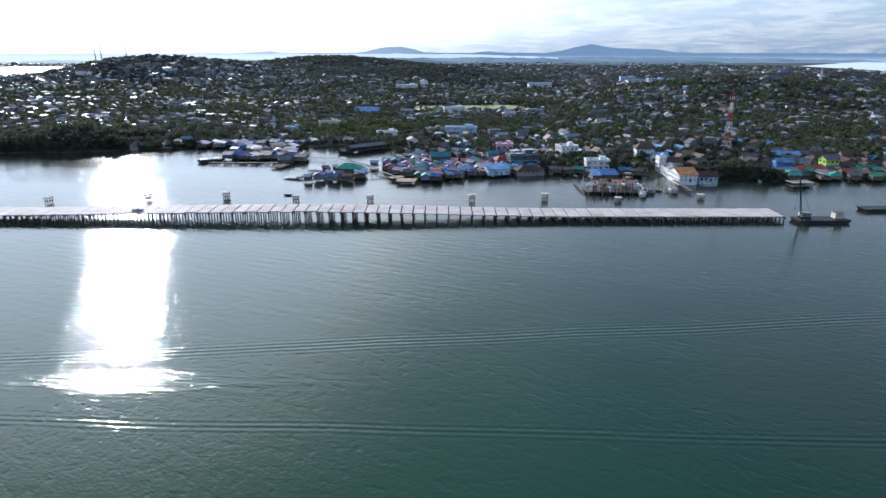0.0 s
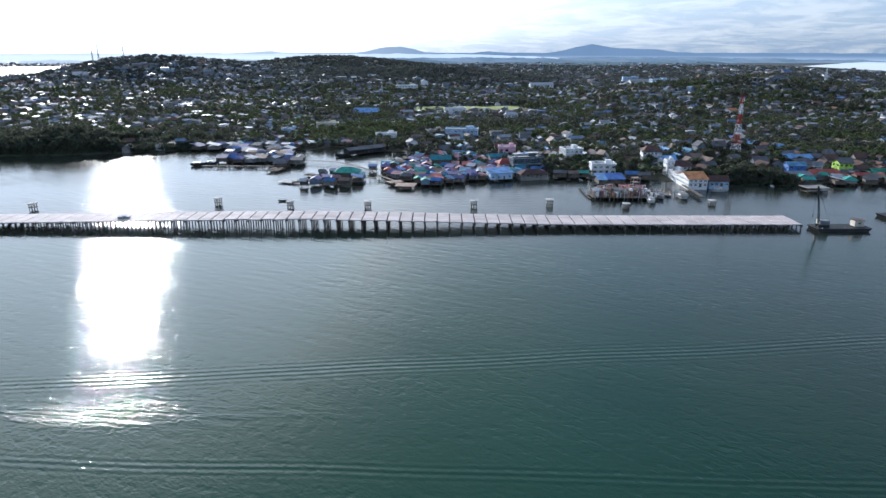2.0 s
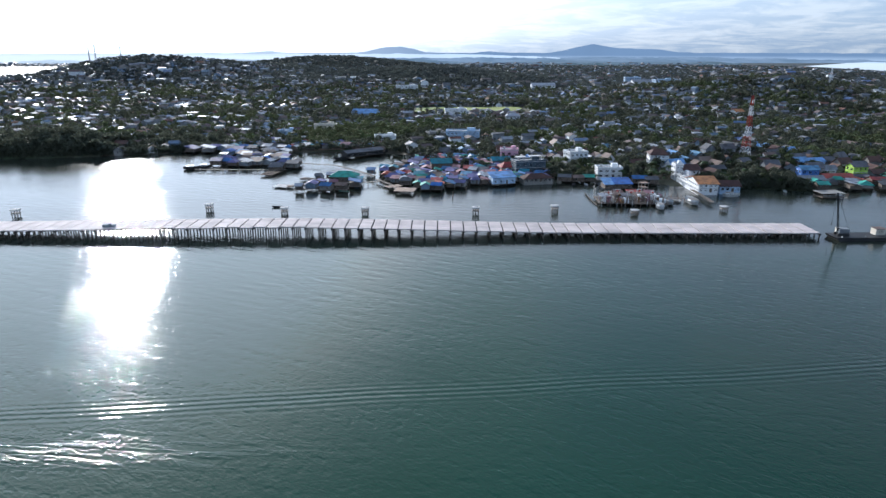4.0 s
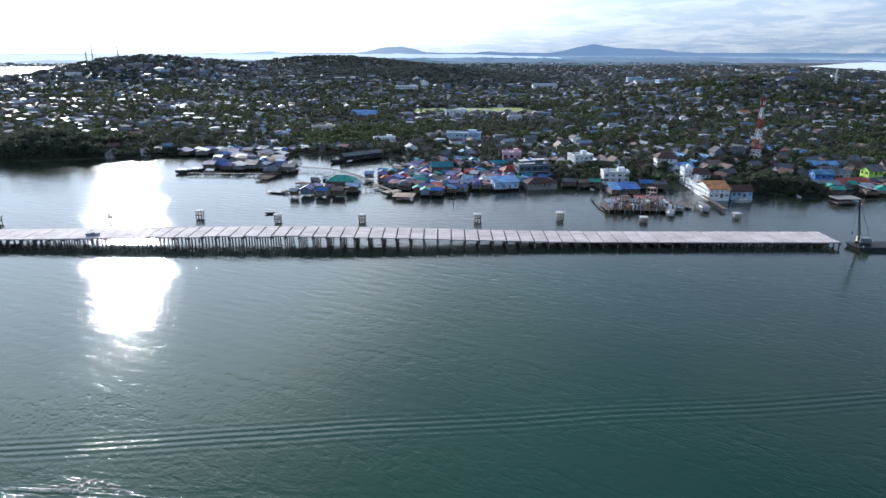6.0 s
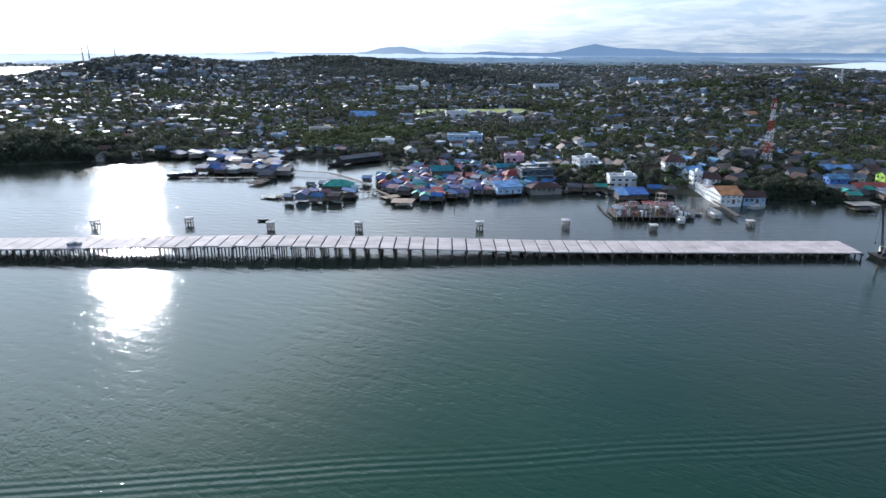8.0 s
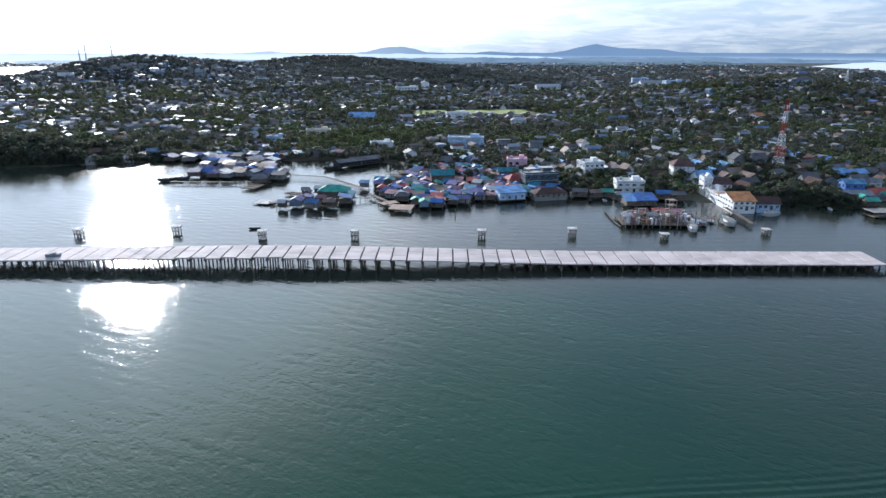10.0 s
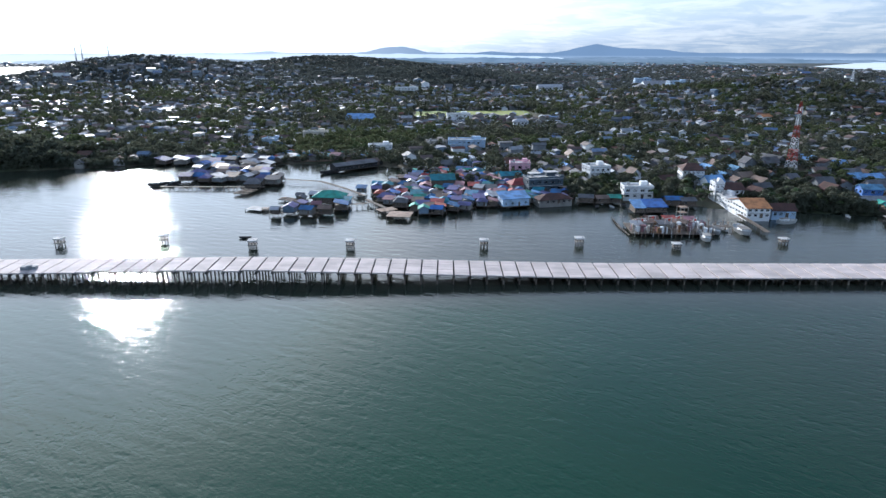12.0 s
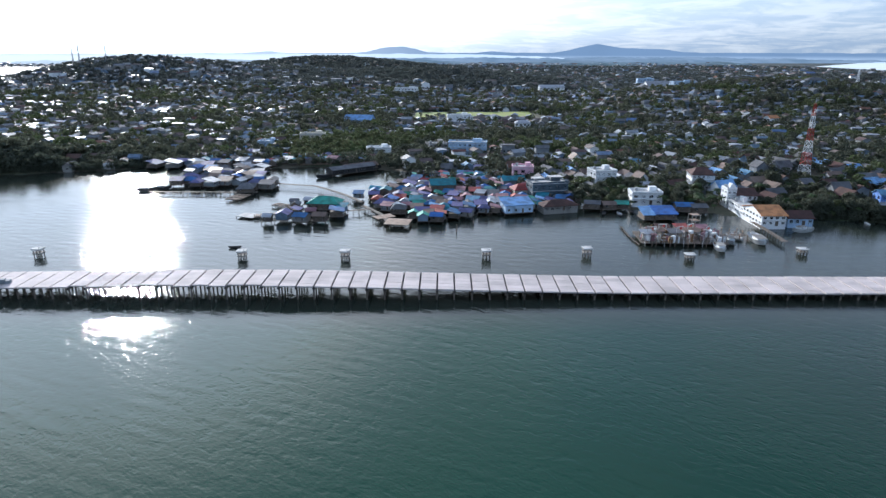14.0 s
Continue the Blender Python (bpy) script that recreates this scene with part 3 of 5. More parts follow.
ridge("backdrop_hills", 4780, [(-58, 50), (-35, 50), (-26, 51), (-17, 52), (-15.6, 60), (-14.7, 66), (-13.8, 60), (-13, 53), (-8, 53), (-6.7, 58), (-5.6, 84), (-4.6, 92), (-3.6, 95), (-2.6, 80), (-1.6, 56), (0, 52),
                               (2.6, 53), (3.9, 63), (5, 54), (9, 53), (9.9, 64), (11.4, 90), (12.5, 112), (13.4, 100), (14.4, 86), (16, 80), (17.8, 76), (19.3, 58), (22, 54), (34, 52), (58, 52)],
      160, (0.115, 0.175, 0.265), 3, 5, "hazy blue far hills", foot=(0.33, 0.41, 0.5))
# an opaque self-lit ridge stands for the mist
ridge("backdrop_mist", 4560, [(-58, 46), (-20, 46), (-12, 46), (-8, 46), (0, 46), (4, 40), (9, 26), (13, 6), (58, 2)], 120, (0.38, 0.46, 0.55), 9, 7, "low ridge painted as pale mist before far hills")
# the hazy plain between the town and the hills: one rolling sheet
pa, pr = np.radians(np.linspace(-42, 42, 500)), np.linspace(2650, 4720, 120)
PX, PY = np.sin(pa)[None] * pr[:, None], np.cos(pa)[None] * pr[:, None]
lumps = np.array([[noise.noise((x / 420.0, y / 260.0, 5.0)) * 13 + noise.noise((x / 90.0, y / 110.0, 2.0)) * 5 + noise.noise((x / 26.0, y / 40.0, 7.0)) * 3.5 for x, y in zip(rx, ry)] for rx, ry in zip(PX, PY)])
PZ = np.maximum(7 + 13 * (pr[:, None] - 2650) / 2000 + lumps, 2)
bay = np.clip((PX - 1330 - 40 * np.sin(PY / 120)) / 60, 0, 1) * np.clip((3950 - PY) / 150, 0, 1) + np.clip((-1120 - PX) / 60, 0, 1) * np.clip((3300 - PY) / 150, 0, 1)
PZ = PZ * (1 - np.clip(bay, 0, 1)) - 2.5 * np.clip(bay, 0, 1)
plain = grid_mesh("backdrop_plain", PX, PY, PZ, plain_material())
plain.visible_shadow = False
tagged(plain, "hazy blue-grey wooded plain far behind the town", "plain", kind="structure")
# another opaque self-lit ridge, coloured as sunward haze
ridge("backdrop_haze", 4250, [(-58, 40), (-30, 40), (-16, 38), (-10, 30), (-4, 12), (2, 2)], 160, (0.47, 0.54, 0.62), 41, 4, "low ridge painted as bright haze over western shore", -58, 2)
# sheet added over the east bay that glows in place of reflected sky
bm = bmesh.new()
bm.faces.new([bm.verts.new((x, y, 0.3)) for x, y in ((1600, 2350), (2300, 2080), (2900, 3850), (2350, 3850), (1680, 3100))])
tagged(new("backdrop_water", to_mesh("backdrop_water", bm, backdrop_material("glowing_far_water", (0.44, 0.5, 0.55)))), "far bay sheet glowing in place of sky reflection", "water", kind="structure")

# ---------------- the unfinished jetty ----------------
MID_Y, BAY, HALF, X_END = 283.2, 5.4, 7.55, 153.8
RISE_X = [-245, -190, -140, -120, -75, -50, -20, 10, 40, 60, 170]
RISE_Z = [2.7, 3.2, 3.9, 4.2, 4.7, 4.7, 4.15, 3.4, 2.8, 2.6, 2.5]


def deck_z(x):
    """The deck arches gently over its middle length."""
    return float(np.interp(x, RISE_X, RISE_Z))


jetty = root("jetty", 0, MID_Y, 0, 0, "long unfinished concrete jetty on dark piles in the sea", "jetty")
BAYS = 73
bm = bmesh.new()
box(bm, -BAY / 2 + 0.27, BAY / 2 - 0.27, -1.225, 1.225, -0.42, 0)
bmesh.ops.bevel(bm, geom=[e for e in bm.edges if all(v.co.z > -0.1 for v in e.verts)], offset=0.04, segments=1, affect="EDGES")
SLAB = to_mesh("slab", bm, M_SLAB)
bm = bmesh.new()
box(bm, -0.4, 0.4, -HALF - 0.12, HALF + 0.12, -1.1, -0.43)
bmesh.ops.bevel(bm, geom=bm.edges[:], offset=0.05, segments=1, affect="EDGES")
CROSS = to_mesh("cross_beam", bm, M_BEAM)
bm = bmesh.new()
bar(bm, (0, 0, 0), (0, 0, 1), 0.27, 8)
PILE = to_mesh("support_post", bm, M_PILE)
rs = random.Random(5)
rest = bmesh.new()
for i in range(BAYS + 1):
    x = X_END - i * BAY
    z = deck_z(x)
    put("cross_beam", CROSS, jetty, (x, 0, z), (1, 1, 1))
    for k in range(5):
        put("support_post", PILE, jetty, (x + rs.uniform(-0.12, 0.12), -HALF + 0.6 + k * (2 * HALF - 1.2) / 4, -4.5), (1, 1, (z - 0.6 + 4.5)))
    if i == BAYS:
        break
    xm = x - BAY / 2
    tilt = math.atan2(deck_z(xm - 2) - deck_z(xm + 2), 4)
    for k in range(6):
        yy = -HALF + (k + 0.5) * 2 * HALF / 6
        short = xm < -30 and k == 0 and rs.random() < 0.2      # a narrow strip not cast yet
        dz = rs.uniform(-0.03, 0.03)
        if i < 50:
            ob = put("slab", SLAB, jetty, (xm, yy + (0.55 if short else 0), deck_z(xm) + dz), (1, 0.55 if short else 1, 1))
            ob.rotation_euler = (0, tilt, 0)
        else:
            box(rest, xm - BAY / 2 + 0.27, xm + BAY / 2 - 0.27, yy - 1.225, yy + 1.225, deck_z(xm) + dz - 0.42, deck_z(xm) + dz)
tagged(part("slab_run", rest, M_SLAB, jetty), kind="stuff")

# ---------------- mooring dolphins, barges, boats ----------------


def dolphin(x, y, rz):
    r = root("mooring_dolphin", x, y, 0, rz, "pale concrete mooring platform on a cluster of piles", "mooring platform", "dolphins behind the jetty")
    cap = put("cap", U_SOFT, r, (0, 0, 2.8), (3.6, 3.4, 0.5), mat=M_CAP)
    put("bollard", U_POST, cap, (0.9, -0.6, 3.3), (0.35, 0.35, 0.5), mat=M_STEEL)
    put("ledge", U_SOFT, r, (0, 0, 1.2), (3.3, 3.1, 0.4), mat=M_DINGY)
    for px, py in ((-1.2, -1.1), (1.2, -1.1), (1.2, 1.1), (-1.2, 1.1), (0, -1.2), (0, 1.2)):
        put("support_post", U_POST, r, (px, py, -3), (0.38, 0.38, 5.5), mat=M_PILE)
    return r


first = dolphin(-199.0, 312.0, 4)
for i, (x, y) in enumerate(((-151.8, 318.5), (-112.9, 323.0), (-75.2, 316.2), (-37.2, 316.4), (14.9, 317.3), (52.7, 320.3), (89.4, 315.6), (134.3, 322.5))):
    copy_thing(first, pose(x, y, 0, 0, 0, (i * 37) % 11 - 5) @ Matrix.Diagonal((1.0, 1.0, 0.72 if i > 5 else 1.0, 1.0)))


def hull_mesh(name, length, beam, depth, mat, sheer=0.35):
    bm = bmesh.new()
    n = 9
    rows = []
    for i in range(n):
        s = i / (n - 1) * 2 - 1
        half = beam / 2 * (1 - abs(s) ** 3.0) + 0.06
        top = depth * (1 + sheer * s * s)
        keel = -0.25 * depth + depth * 0.55 * abs(s) ** 3
        x = s * length / 2
        rows.append([bm.verts.new(p) for p in ((x, -half, top), (x, -half * 0.7, keel + 0.1), (x, 0, keel), (x, half * 0.7, keel + 0.1), (x, half, top), (x, half * 0.86, top - 0.15), (x, 0, top - 0.55), (x, -half * 0.86, top - 0.15))])
    for a, b in zip(rows, rows[1:]):
        for k in range(8):
            bm.faces.new((a[k], a[(k + 1) % 8], b[(k + 1) % 8], b[k]))
    bm.faces.new(rows[0][::-1])
    bm.faces.new(rows[-1])
    return to_mesh(name, bm, mat)


HULL_DARK, HULL_WHITE = hull_mesh("hull", 1, 1, 1, M_DARK), hull_mesh("hull", 1, 1, 1, material("weathered_white_hull", (0.42, 0.42, 0.41), 0.7, vary=0.3, grain=3))


def boat(x, y, rz, length, beam, white, cabin, label):
    r = root("boat", x, y, 0, rz, label, "boat")
    put("hull", HULL_WHITE if white else HULL_DARK, r, (0, 0, 0.15), (length, beam, 0.9 + length * 0.05 if cabin or length > 12 else 0.55))
    for s in (-0.2, 0.15):
        put("thwart", U_BOX, r, (s * length, 0, 0.45), (0.3, beam * 0.7, 0.08), mat=M_TIMBER)
    if cabin:
        cabin = put("cabin", U_SOFT, r, (-0.12 * length, 0, 0.8), (length * 0.36, beam * 0.62, 1.7), mat=M_WHITE)
        put("cabin_roof", U_SOFT, cabin, (-0.12 * length, 0, 2.5), (length * 0.42, beam * 0.78, 0.14), mat=M_DINGY if white else R_ZINC)
        for s in (-0.22, -0.1, 0.0):
            put("window", U_WIN, cabin, (s * length, -beam * 0.31, 1.5), (0.7, 0.08, 0.65))
        put("mast", U_POST, r, (0.2 * length, 0, 0.7), (0.12, 0.12, 3.2), mat=M_TIMBER)
    return r


boat(-82, 329, 4, 5.0, 1.3, False, False, "small dark open boat beside a dolphin")
boat(-163, 433, 18, 11, 3.2, False, True, "dark fishing boat moored off stilt houses")
boat(-156, 437, 24, 9, 2.8, False, True, "dark fishing boat rafted beside another")
boat(113.5, 338, 82, 11, 3.2, True, True, "white workboat moored at the timber wharf")
boat(125, 339, 86, 15, 5.2, True, True, "white passenger boat by the harbour building")
boat(105.4, 328, 84, 10, 3.6, True, True, "white launch lying across the wharf head")
boat(119, 344, 86, 11, 3.2, True, False, "white open boat tied beside workboats")
boat(-72, 472, 35, 14, 4.0, False, False, "long dark wooden hull in the inlet")
boat(-50, 497, 30, 18, 4.5, False, True, "dark wooden trader lying in the inlet")
boat(-112, 470, 62, 8, 2.0, False, False, "dark open boat near the landing")
boat(236, 380, 10, 8, 2.4, True, False, "white open boat by the red roofs")
boat(151, 353, 10, 10, 3.0, True, True, "white launch before the orange-roofed building")


def barge(x, y, rz, length, beam, label):
    r = root("barge", x, y, 0, rz, label, "barge")
    bm = bmesh.new()
    sec = [(-0.5, 1.5), (-0.42, -0.6), (0.42, -0.6), (0.5, 1.5)]
    a = [bm.verts.new((s * length, -beam / 2, z)) for s, z in sec]
    b = [bm.verts.new((s * length, beam / 2, z)) for s, z in sec]
    bm.faces.new(a)
    bm.faces.new(b[::-1])
    for i in range(4):
        bm.faces.new((a[i], a[(i + 1) % 4], b[(i + 1) % 4], b[i]))
    part("hull", bm, M_DARK, r)
    for s in (-0.4, 0.0, 0.4):
        put("bollard", U_POST, r, (s * length, -beam / 2 + 0.4, 1.5), (0.4, 0.4, 0.6), mat=M_STEEL)
    house = put("deckhouse", U_SOFT, r, (0.34 * length, 0.1 * beam, 1.5), (4, 3.5, 2.6), mat=M_CREAM)
    put("deckhouse_roof", U_SOFT, house, (0.34 * length, 0.1 * beam, 4.1), (4.5, 4, 0.15), mat=R_RUST)
    put("window", U_WIN, house, (0.34 * length, 0.1 * beam - 1.75, 2.6), (1.4, 0.1, 0.9))
    return r


barge(170, 276, 2, 24, 8, "dark steel work barge beyond the jetty end")
barge(214, 297, 3, 26, 7, "dark low barge moored in the bay")


def crane(x, y, z, rz):
    r = root("crawler_crane", x, y, z, rz, "dark crawler crane with raised lattice boom on barge", "crane")
    for s in (-1.4, 1.4):
        put("track", U_SOFT, r, (0, s, 0), (4.6, 0.8, 1.0), mat=M_DARK)
    body = put("body", U_SOFT, r, (-0.5, 0, 1.0), (4.0, 2.6, 1.8), mat=M_GREY)
    put("cab", U_SOFT, body, (1.2, -1.0, 1.0), (1.4, 1.2, 2.0), mat=M_CREAM)
    bm = bmesh.new()
    foot, tip = Vector((1.5, 0, 1.6)), Vector((4.2, 0, 17.5))
    for dx, dy in ((-0.32, -0.32), (0.32, -0.32), (0.32, 0.32), (-0.32, 0.32)):
        bar(bm, foot + Vector((dx, dy, 0)), tip + Vector((dx * 0.4, dy * 0.4, 0)), 0.09, 4)
    for k in range(9):
        a, b = foot.lerp(tip, k / 9), foot.lerp(tip, (k + 1) / 9)
        w = 0.32 * (1 - 0.6 * k / 9)
        bar(bm, a + Vector((-w, -w, 0)), b + Vector((w, -w, 0)), 0.07, 4)
        bar(bm, a + Vector((w, w, 0)), b + Vector((-w, w, 0)), 0.07, 4)
    part("boom", bm, M_DARK, r)
    bm = bmesh.new()
    bar(bm, tip, (-2.2, 0, 3.0), 0.06, 4)
    bar(bm, (tip.x + 0.3, 0, tip.z), (tip.x + 0.3, 0, 5.0), 0.05, 4)
    bar(bm, (tip.x + 0.3, 0, 5.0), (tip.x + 0.3, 0, 4.2), 0.25, 6)
    part("cable", bm, M_DARK, r)


crane(162.5, 276, 1.5, 175)

stack = root("material_stack", -138.6, 279.5, deck_z(-138.6) + 0.02, 3, "grey tarpaulin-covered stack standing on the jetty deck", "stack")
for i, (dx, dy, w, d, h) in enumerate(((-1.4, 0, 2.2, 2.0, 1.1), (1.1, 0.2, 2.2, 1.9, 1.0), (0, -0.1, 1.6, 1.6, 1.4))):
    put("bale", U_SOFT, stack, (dx, dy, 0), (w, d, h), i * 7, M_GREY)

# ---------------- stilt houses ----------------
DECK_H = 1.4


def stilt_house(x, y, w, d, rz, roof, wall, style, tall=2.9, cat="house"):
    r = root("stilt_house", x, y, 0, rz, f"{WALLWORD[wall]} stilt house with {WORD[roof]} roof over water", "stilt house", "houses of the fishing village")
    put("floor_deck", U_BOX, r, (0, 0, DECK_H - 0.25), (w + 1.0, d + 1.0, 0.25), mat=M_TIMBER)
    rise = d * 0.24
    if style == "gable":
        wall_ob = put("wall", U_WALL, r, (0, 0, DECK_H), (w, d, (tall + rise) * 1.0), mat=wall)
        top = DECK_H + 0.7 * (tall + rise)
        put("roof", U_GABLE, r, (0, 0, top - 0.05), (w + 0.9, d + 1.3, 0.3 * (tall + rise) * (d + 1.3) / d + 0.1), mat=roof)
    else:
        wall_ob = put("wall", U_BOX, r, (0, 0, DECK_H), (w, d, tall), mat=wall)
        put("roof", U_HIP if style == "hip" else U_SHED, r, (0, 0, DECK_H + tall), (w + 1.2, d + 1.2, rise + 0.4), mat=roof)
    n = max(2, int(w / 3))
    for i in range(n):
        u = (i + 0.5) / n - 0.5
        if i == n // 2:
            put("door", U_DOOR, wall_ob, (u * w, -d / 2, DECK_H), (0.95, 0.16, 2.0))
        else:
            put("window", U_WIN, wall_ob, (u * w, -d / 2, DECK_H + 0.9), (1.1, 0.16, 1.0))
    for i, j in ((-0.5, -0.5), (0.5, -0.5), (-0.5, 0.5)):
        put("stilt", U_POST, r, (i * (w + 1), j * (d + 1), -2.5), (0.26, 0.26, DECK_H + 2.3), mat=M_TIMBER)
    return r


TAKEN = []


def free(x, y, rad):
    return all((x - a) ** 2 + (y - b) ** 2 > (rad + c) ** 2 for a, b, c in TAKEN)


def take(x, y, rad):
    TAKEN.append((x, y, rad))


def inside(x, y, poly):
    hit = False
    for (x0, y0), (x1, y1) in zip(poly, poly[1:] + poly[:1]):
        if (y0 > y) != (y1 > y) and x < (x1 - x0) * (y - y0) / (y1 - y0) + x0:
            hit = not hit
    return hit


rv = random.Random(21)
CLUSTER = [(-73, 370, 9.2, R_PURPLE), (-64, 366, 8.4, R_BLUE), (-56, 367, 8.0, R_RUST), (-50, 376, 9.0, R_BLUE), (-72, 390, 6.0, R_GREY), (-67, 398, 6.0, R_ZINC), (-45, 413, 6.4, R_BLUE), (-79, 366, 5.2, R_ZINC), (-62, 377, 6, R_ROSE), (-69, 379, 5.5, R_PURPLE), (-49, 385, 5.5, R_TEAL), (-74, 396, 5, R_GREY)]
VILLAGE = [(-30, 393, 10.5, R_PURPLE), (-22, 381, 8.6, R_GREY), (-13, 393, 8.0, R_GREEN), (-11, 377, 8.5, R_PURPLE), (-4, 367, 7.4, R_BLUE), (-32, 421, 9, R_TEAL), (-24, 409, 9.5, R_PURPLE),
           (-20, 438, 11, R_PURPLE), (-11, 419, 9.8, R_ROSE), (4, 374, 7.6, R_BLUE), (11, 386, 8.8, R_BLUE), (-20, 397, 7, R_ZINC), (10, 407, 7.5, R_ROSE), (15, 420, 7.5, R_RED),
           (23, 422, 7.6, R_TEAL), (21, 393, 7.9, R_ZINC), (28, 403, 7.2, R_ROSE), (31, 416, 7, R_RED), (-4, 399, 6.9, R_RUST), (3, 396, 7, R_PURPLE), (-11, 447, 8.2, R_RED),
           (0, 454, 8.9, R_RED), (8, 455, 8, R_ROSE), (17, 455, 7, R_ZINC), (21, 484, 10, R_PURPLE), (28, 471, 8.7, R_ZINC), (6, 430, 7.1, R_BROWN)]
for x, y, w, roof in CLUSTER + VILLAGE:
    w *= 0.72
    d = w * rv.uniform(0.75, 0.95)
    stilt_house(x, y, w, d, rv.choice((0, 0, 90, 90, 0)) + rv.uniform(-12, 12) - 8, roof, rv.choice(W_SEA), rv.choice(("gable", "gable", "hip", "shed")), rv.uniform(1.7, 2.3))
    take(x, y, max(w, d) * 0.5)
stilt_house(-58, 391, 15, 9.5, -6, R_GREEN, M_TIMBER, "hip", 2.8)
take(-58, 391, 8)
stilt_house(-2, 426, 13, 11, 6, R_TEAL, M_TIMBER, "gable", 4.2)
take(-2, 426, 7)
stilt_house(37, 443, 12.4, 8, 10, R_TEAL, M_GREY, "gable", 3.2)
take(37, 443, 7)
stilt_house(40, 421, 10.5, 9, 12, R_RED, M_CREAM, "hip", 3.0)
take(40, 421, 6)
stilt_house(33, 384, 13.5, 8, 14, R_SKY, M_PALEBLUE, "shed", 3.4)
take(33, 384, 7)
stilt_house(98, 373, 10, 8, 3, R_BLUE, M_TIMBER, "shed", 2.0)
stilt_house(90.2, 372, 4.4, 8, 3, R_SKY, M_TIMBER, "shed", 1.9)
take(95, 373, 7)
for x, y, w, roof in ((70, 391, 7, R_GREY), (77.5, 389.5, 6, R_RUST), (84, 391, 6, R_GREEN), (112, 386, 8, R_BLUE), (118, 384, 7, R_GREY)):
    stilt_house(x, y, w, w * 0.8, rv.uniform(-10, 10), roof, M_TIMBER, "gable", 2.0)
    take(x, y, w * 0.5)
for x, y, rz in ((74, 383, 70), (81, 382, 95), (88, 386, 80), (185, 364, 75), (228, 372, 30), (246, 371, 80)):
    boat(x, y, rz, 6.0, 1.7, (x * 3) % 2 > 0.5, False, "small open wooden boat tied up along the shore")
stilt_house(-59, 484, 30, 8, 38, R_GREY, M_DARK, "gable", 2.2)
take(-59, 484, 9)
stilt_house(-55, 494, 22, 7, 34, R_RUST, M_TIMBER, "gable", 2.0)
take(-55, 494, 8)
W_ROOFS = [R_PURPLE, R_GREY, R_RUST, R_GREY, R_GREY, R_ZINC, R_ZINC, R_BLUE, R_GREY, R_RUST]
POLYS = [([(-152, 444), (-137, 440), (-139, 456), (-152, 462)], 60, 3.6, [R_BLUE, R_PURPLE]),
         ([(-134, 442), (-123, 442), (-136, 492), (-150, 490)], 260, 3.1, W_ROOFS),
         ([(-118, 444), (-105, 446), (-112, 480), (-120, 508), (-132, 508), (-129, 480)], 400, 3.1, W_ROOFS),
         ([(-107, 428), (-95, 430), (-98, 448), (-106, 446)], 60, 3.3, [R_GREY, R_PURPLE]),
         ([(-156, 470), (-150, 500), (-122, 516), (-122, 540), (-150, 570), (-172, 540)], 420, 3.2, W_ROOFS + [R_TEAL, R_SKY]),
         ([(-190, 500), (-170, 500), (-170, 512), (-188, 512)], 40, 4.0, [R_ZINC, R_PURPLE]),
         ([(-30, 388), (-10, 366), (8, 372), (30, 388), (62, 392), (66, 412), (40, 440), (30, 475), (-16, 470), (-22, 445), (-38, 428), (-36, 400)], 1600, 2.6, ROOFS_SEA),
         ([(-118, 506), (-80, 518), (-52, 512), (-48, 535), (-120, 545)], 300, 3.4, ROOFS_SEA),
         ([(205, 370), (300, 362), (310, 392), (210, 396)], 200, 3.4, [R_GREY, R_RED, R_GREEN, R_RUST, R_GREY, R_ZINC])]
for poly, tries, rad, roofs in POLYS:
    xs, ys = [p[0] for p in poly], [p[1] for p in poly]
    for _ in range(tries):
        x, y = rv.uniform(min(xs), max(xs)), rv.uniform(min(ys), max(ys))
        rr = rad * rv.uniform(0.8, 1.15)
        if not inside(x, y, poly) or not free(x, y, rr * 0.86):
            continue
        take(x, y, rr)
        w = rr * 2.0
        stilt_house(x, y, w, w * rv.uniform(0.7, 0.95), rv.choice((0, 0, 0, 90, 90)) + rv.uniform(-14, 14) - 8, rv.choice(roofs), rv.choice(W_SEA), rv.choice(("gable", "gable", "shed", "hip", "shed")), rv.uniform(1.6, 2.3))

# ---------------- walkways and platforms ----------------


def walkway(points, width, z, label, step=2.6):
    r = root("walkway", points[0][0], points[0][1], 0, 0, label, "walkway")
    o = Vector((points[0][0], points[0][1], 0))
    for a, b in zip(points, points[1:]):
        a, b = Vector((*a, 0)) - o, Vector((*b, 0)) - o
        n = max(1, round((b - a).length / step))
        turn = math.degrees(math.atan2(b.y - a.y, b.x - a.x))
        side = Vector((-(b - a).normalized().y, (b - a).normalized().x, 0))
        for i in range(n):
            p = a.lerp(b, (i + 0.5) / n)
            put("deck_board", U_BOX, r, (p.x, p.y, z - 0.12), ((b - a).length / n * 0.97, width, 0.12), turn, M_TIMBER)
            for s in (-0.5, 0.5):
                q = a.lerp(b, i / n) + side * (width * s)
                put("post", U_POST, r, (q.x, q.y, -2.5), (0.2, 0.2, z + 3.3 if s < 0 else z + 2.4), mat=M_TIMBER)
    return r


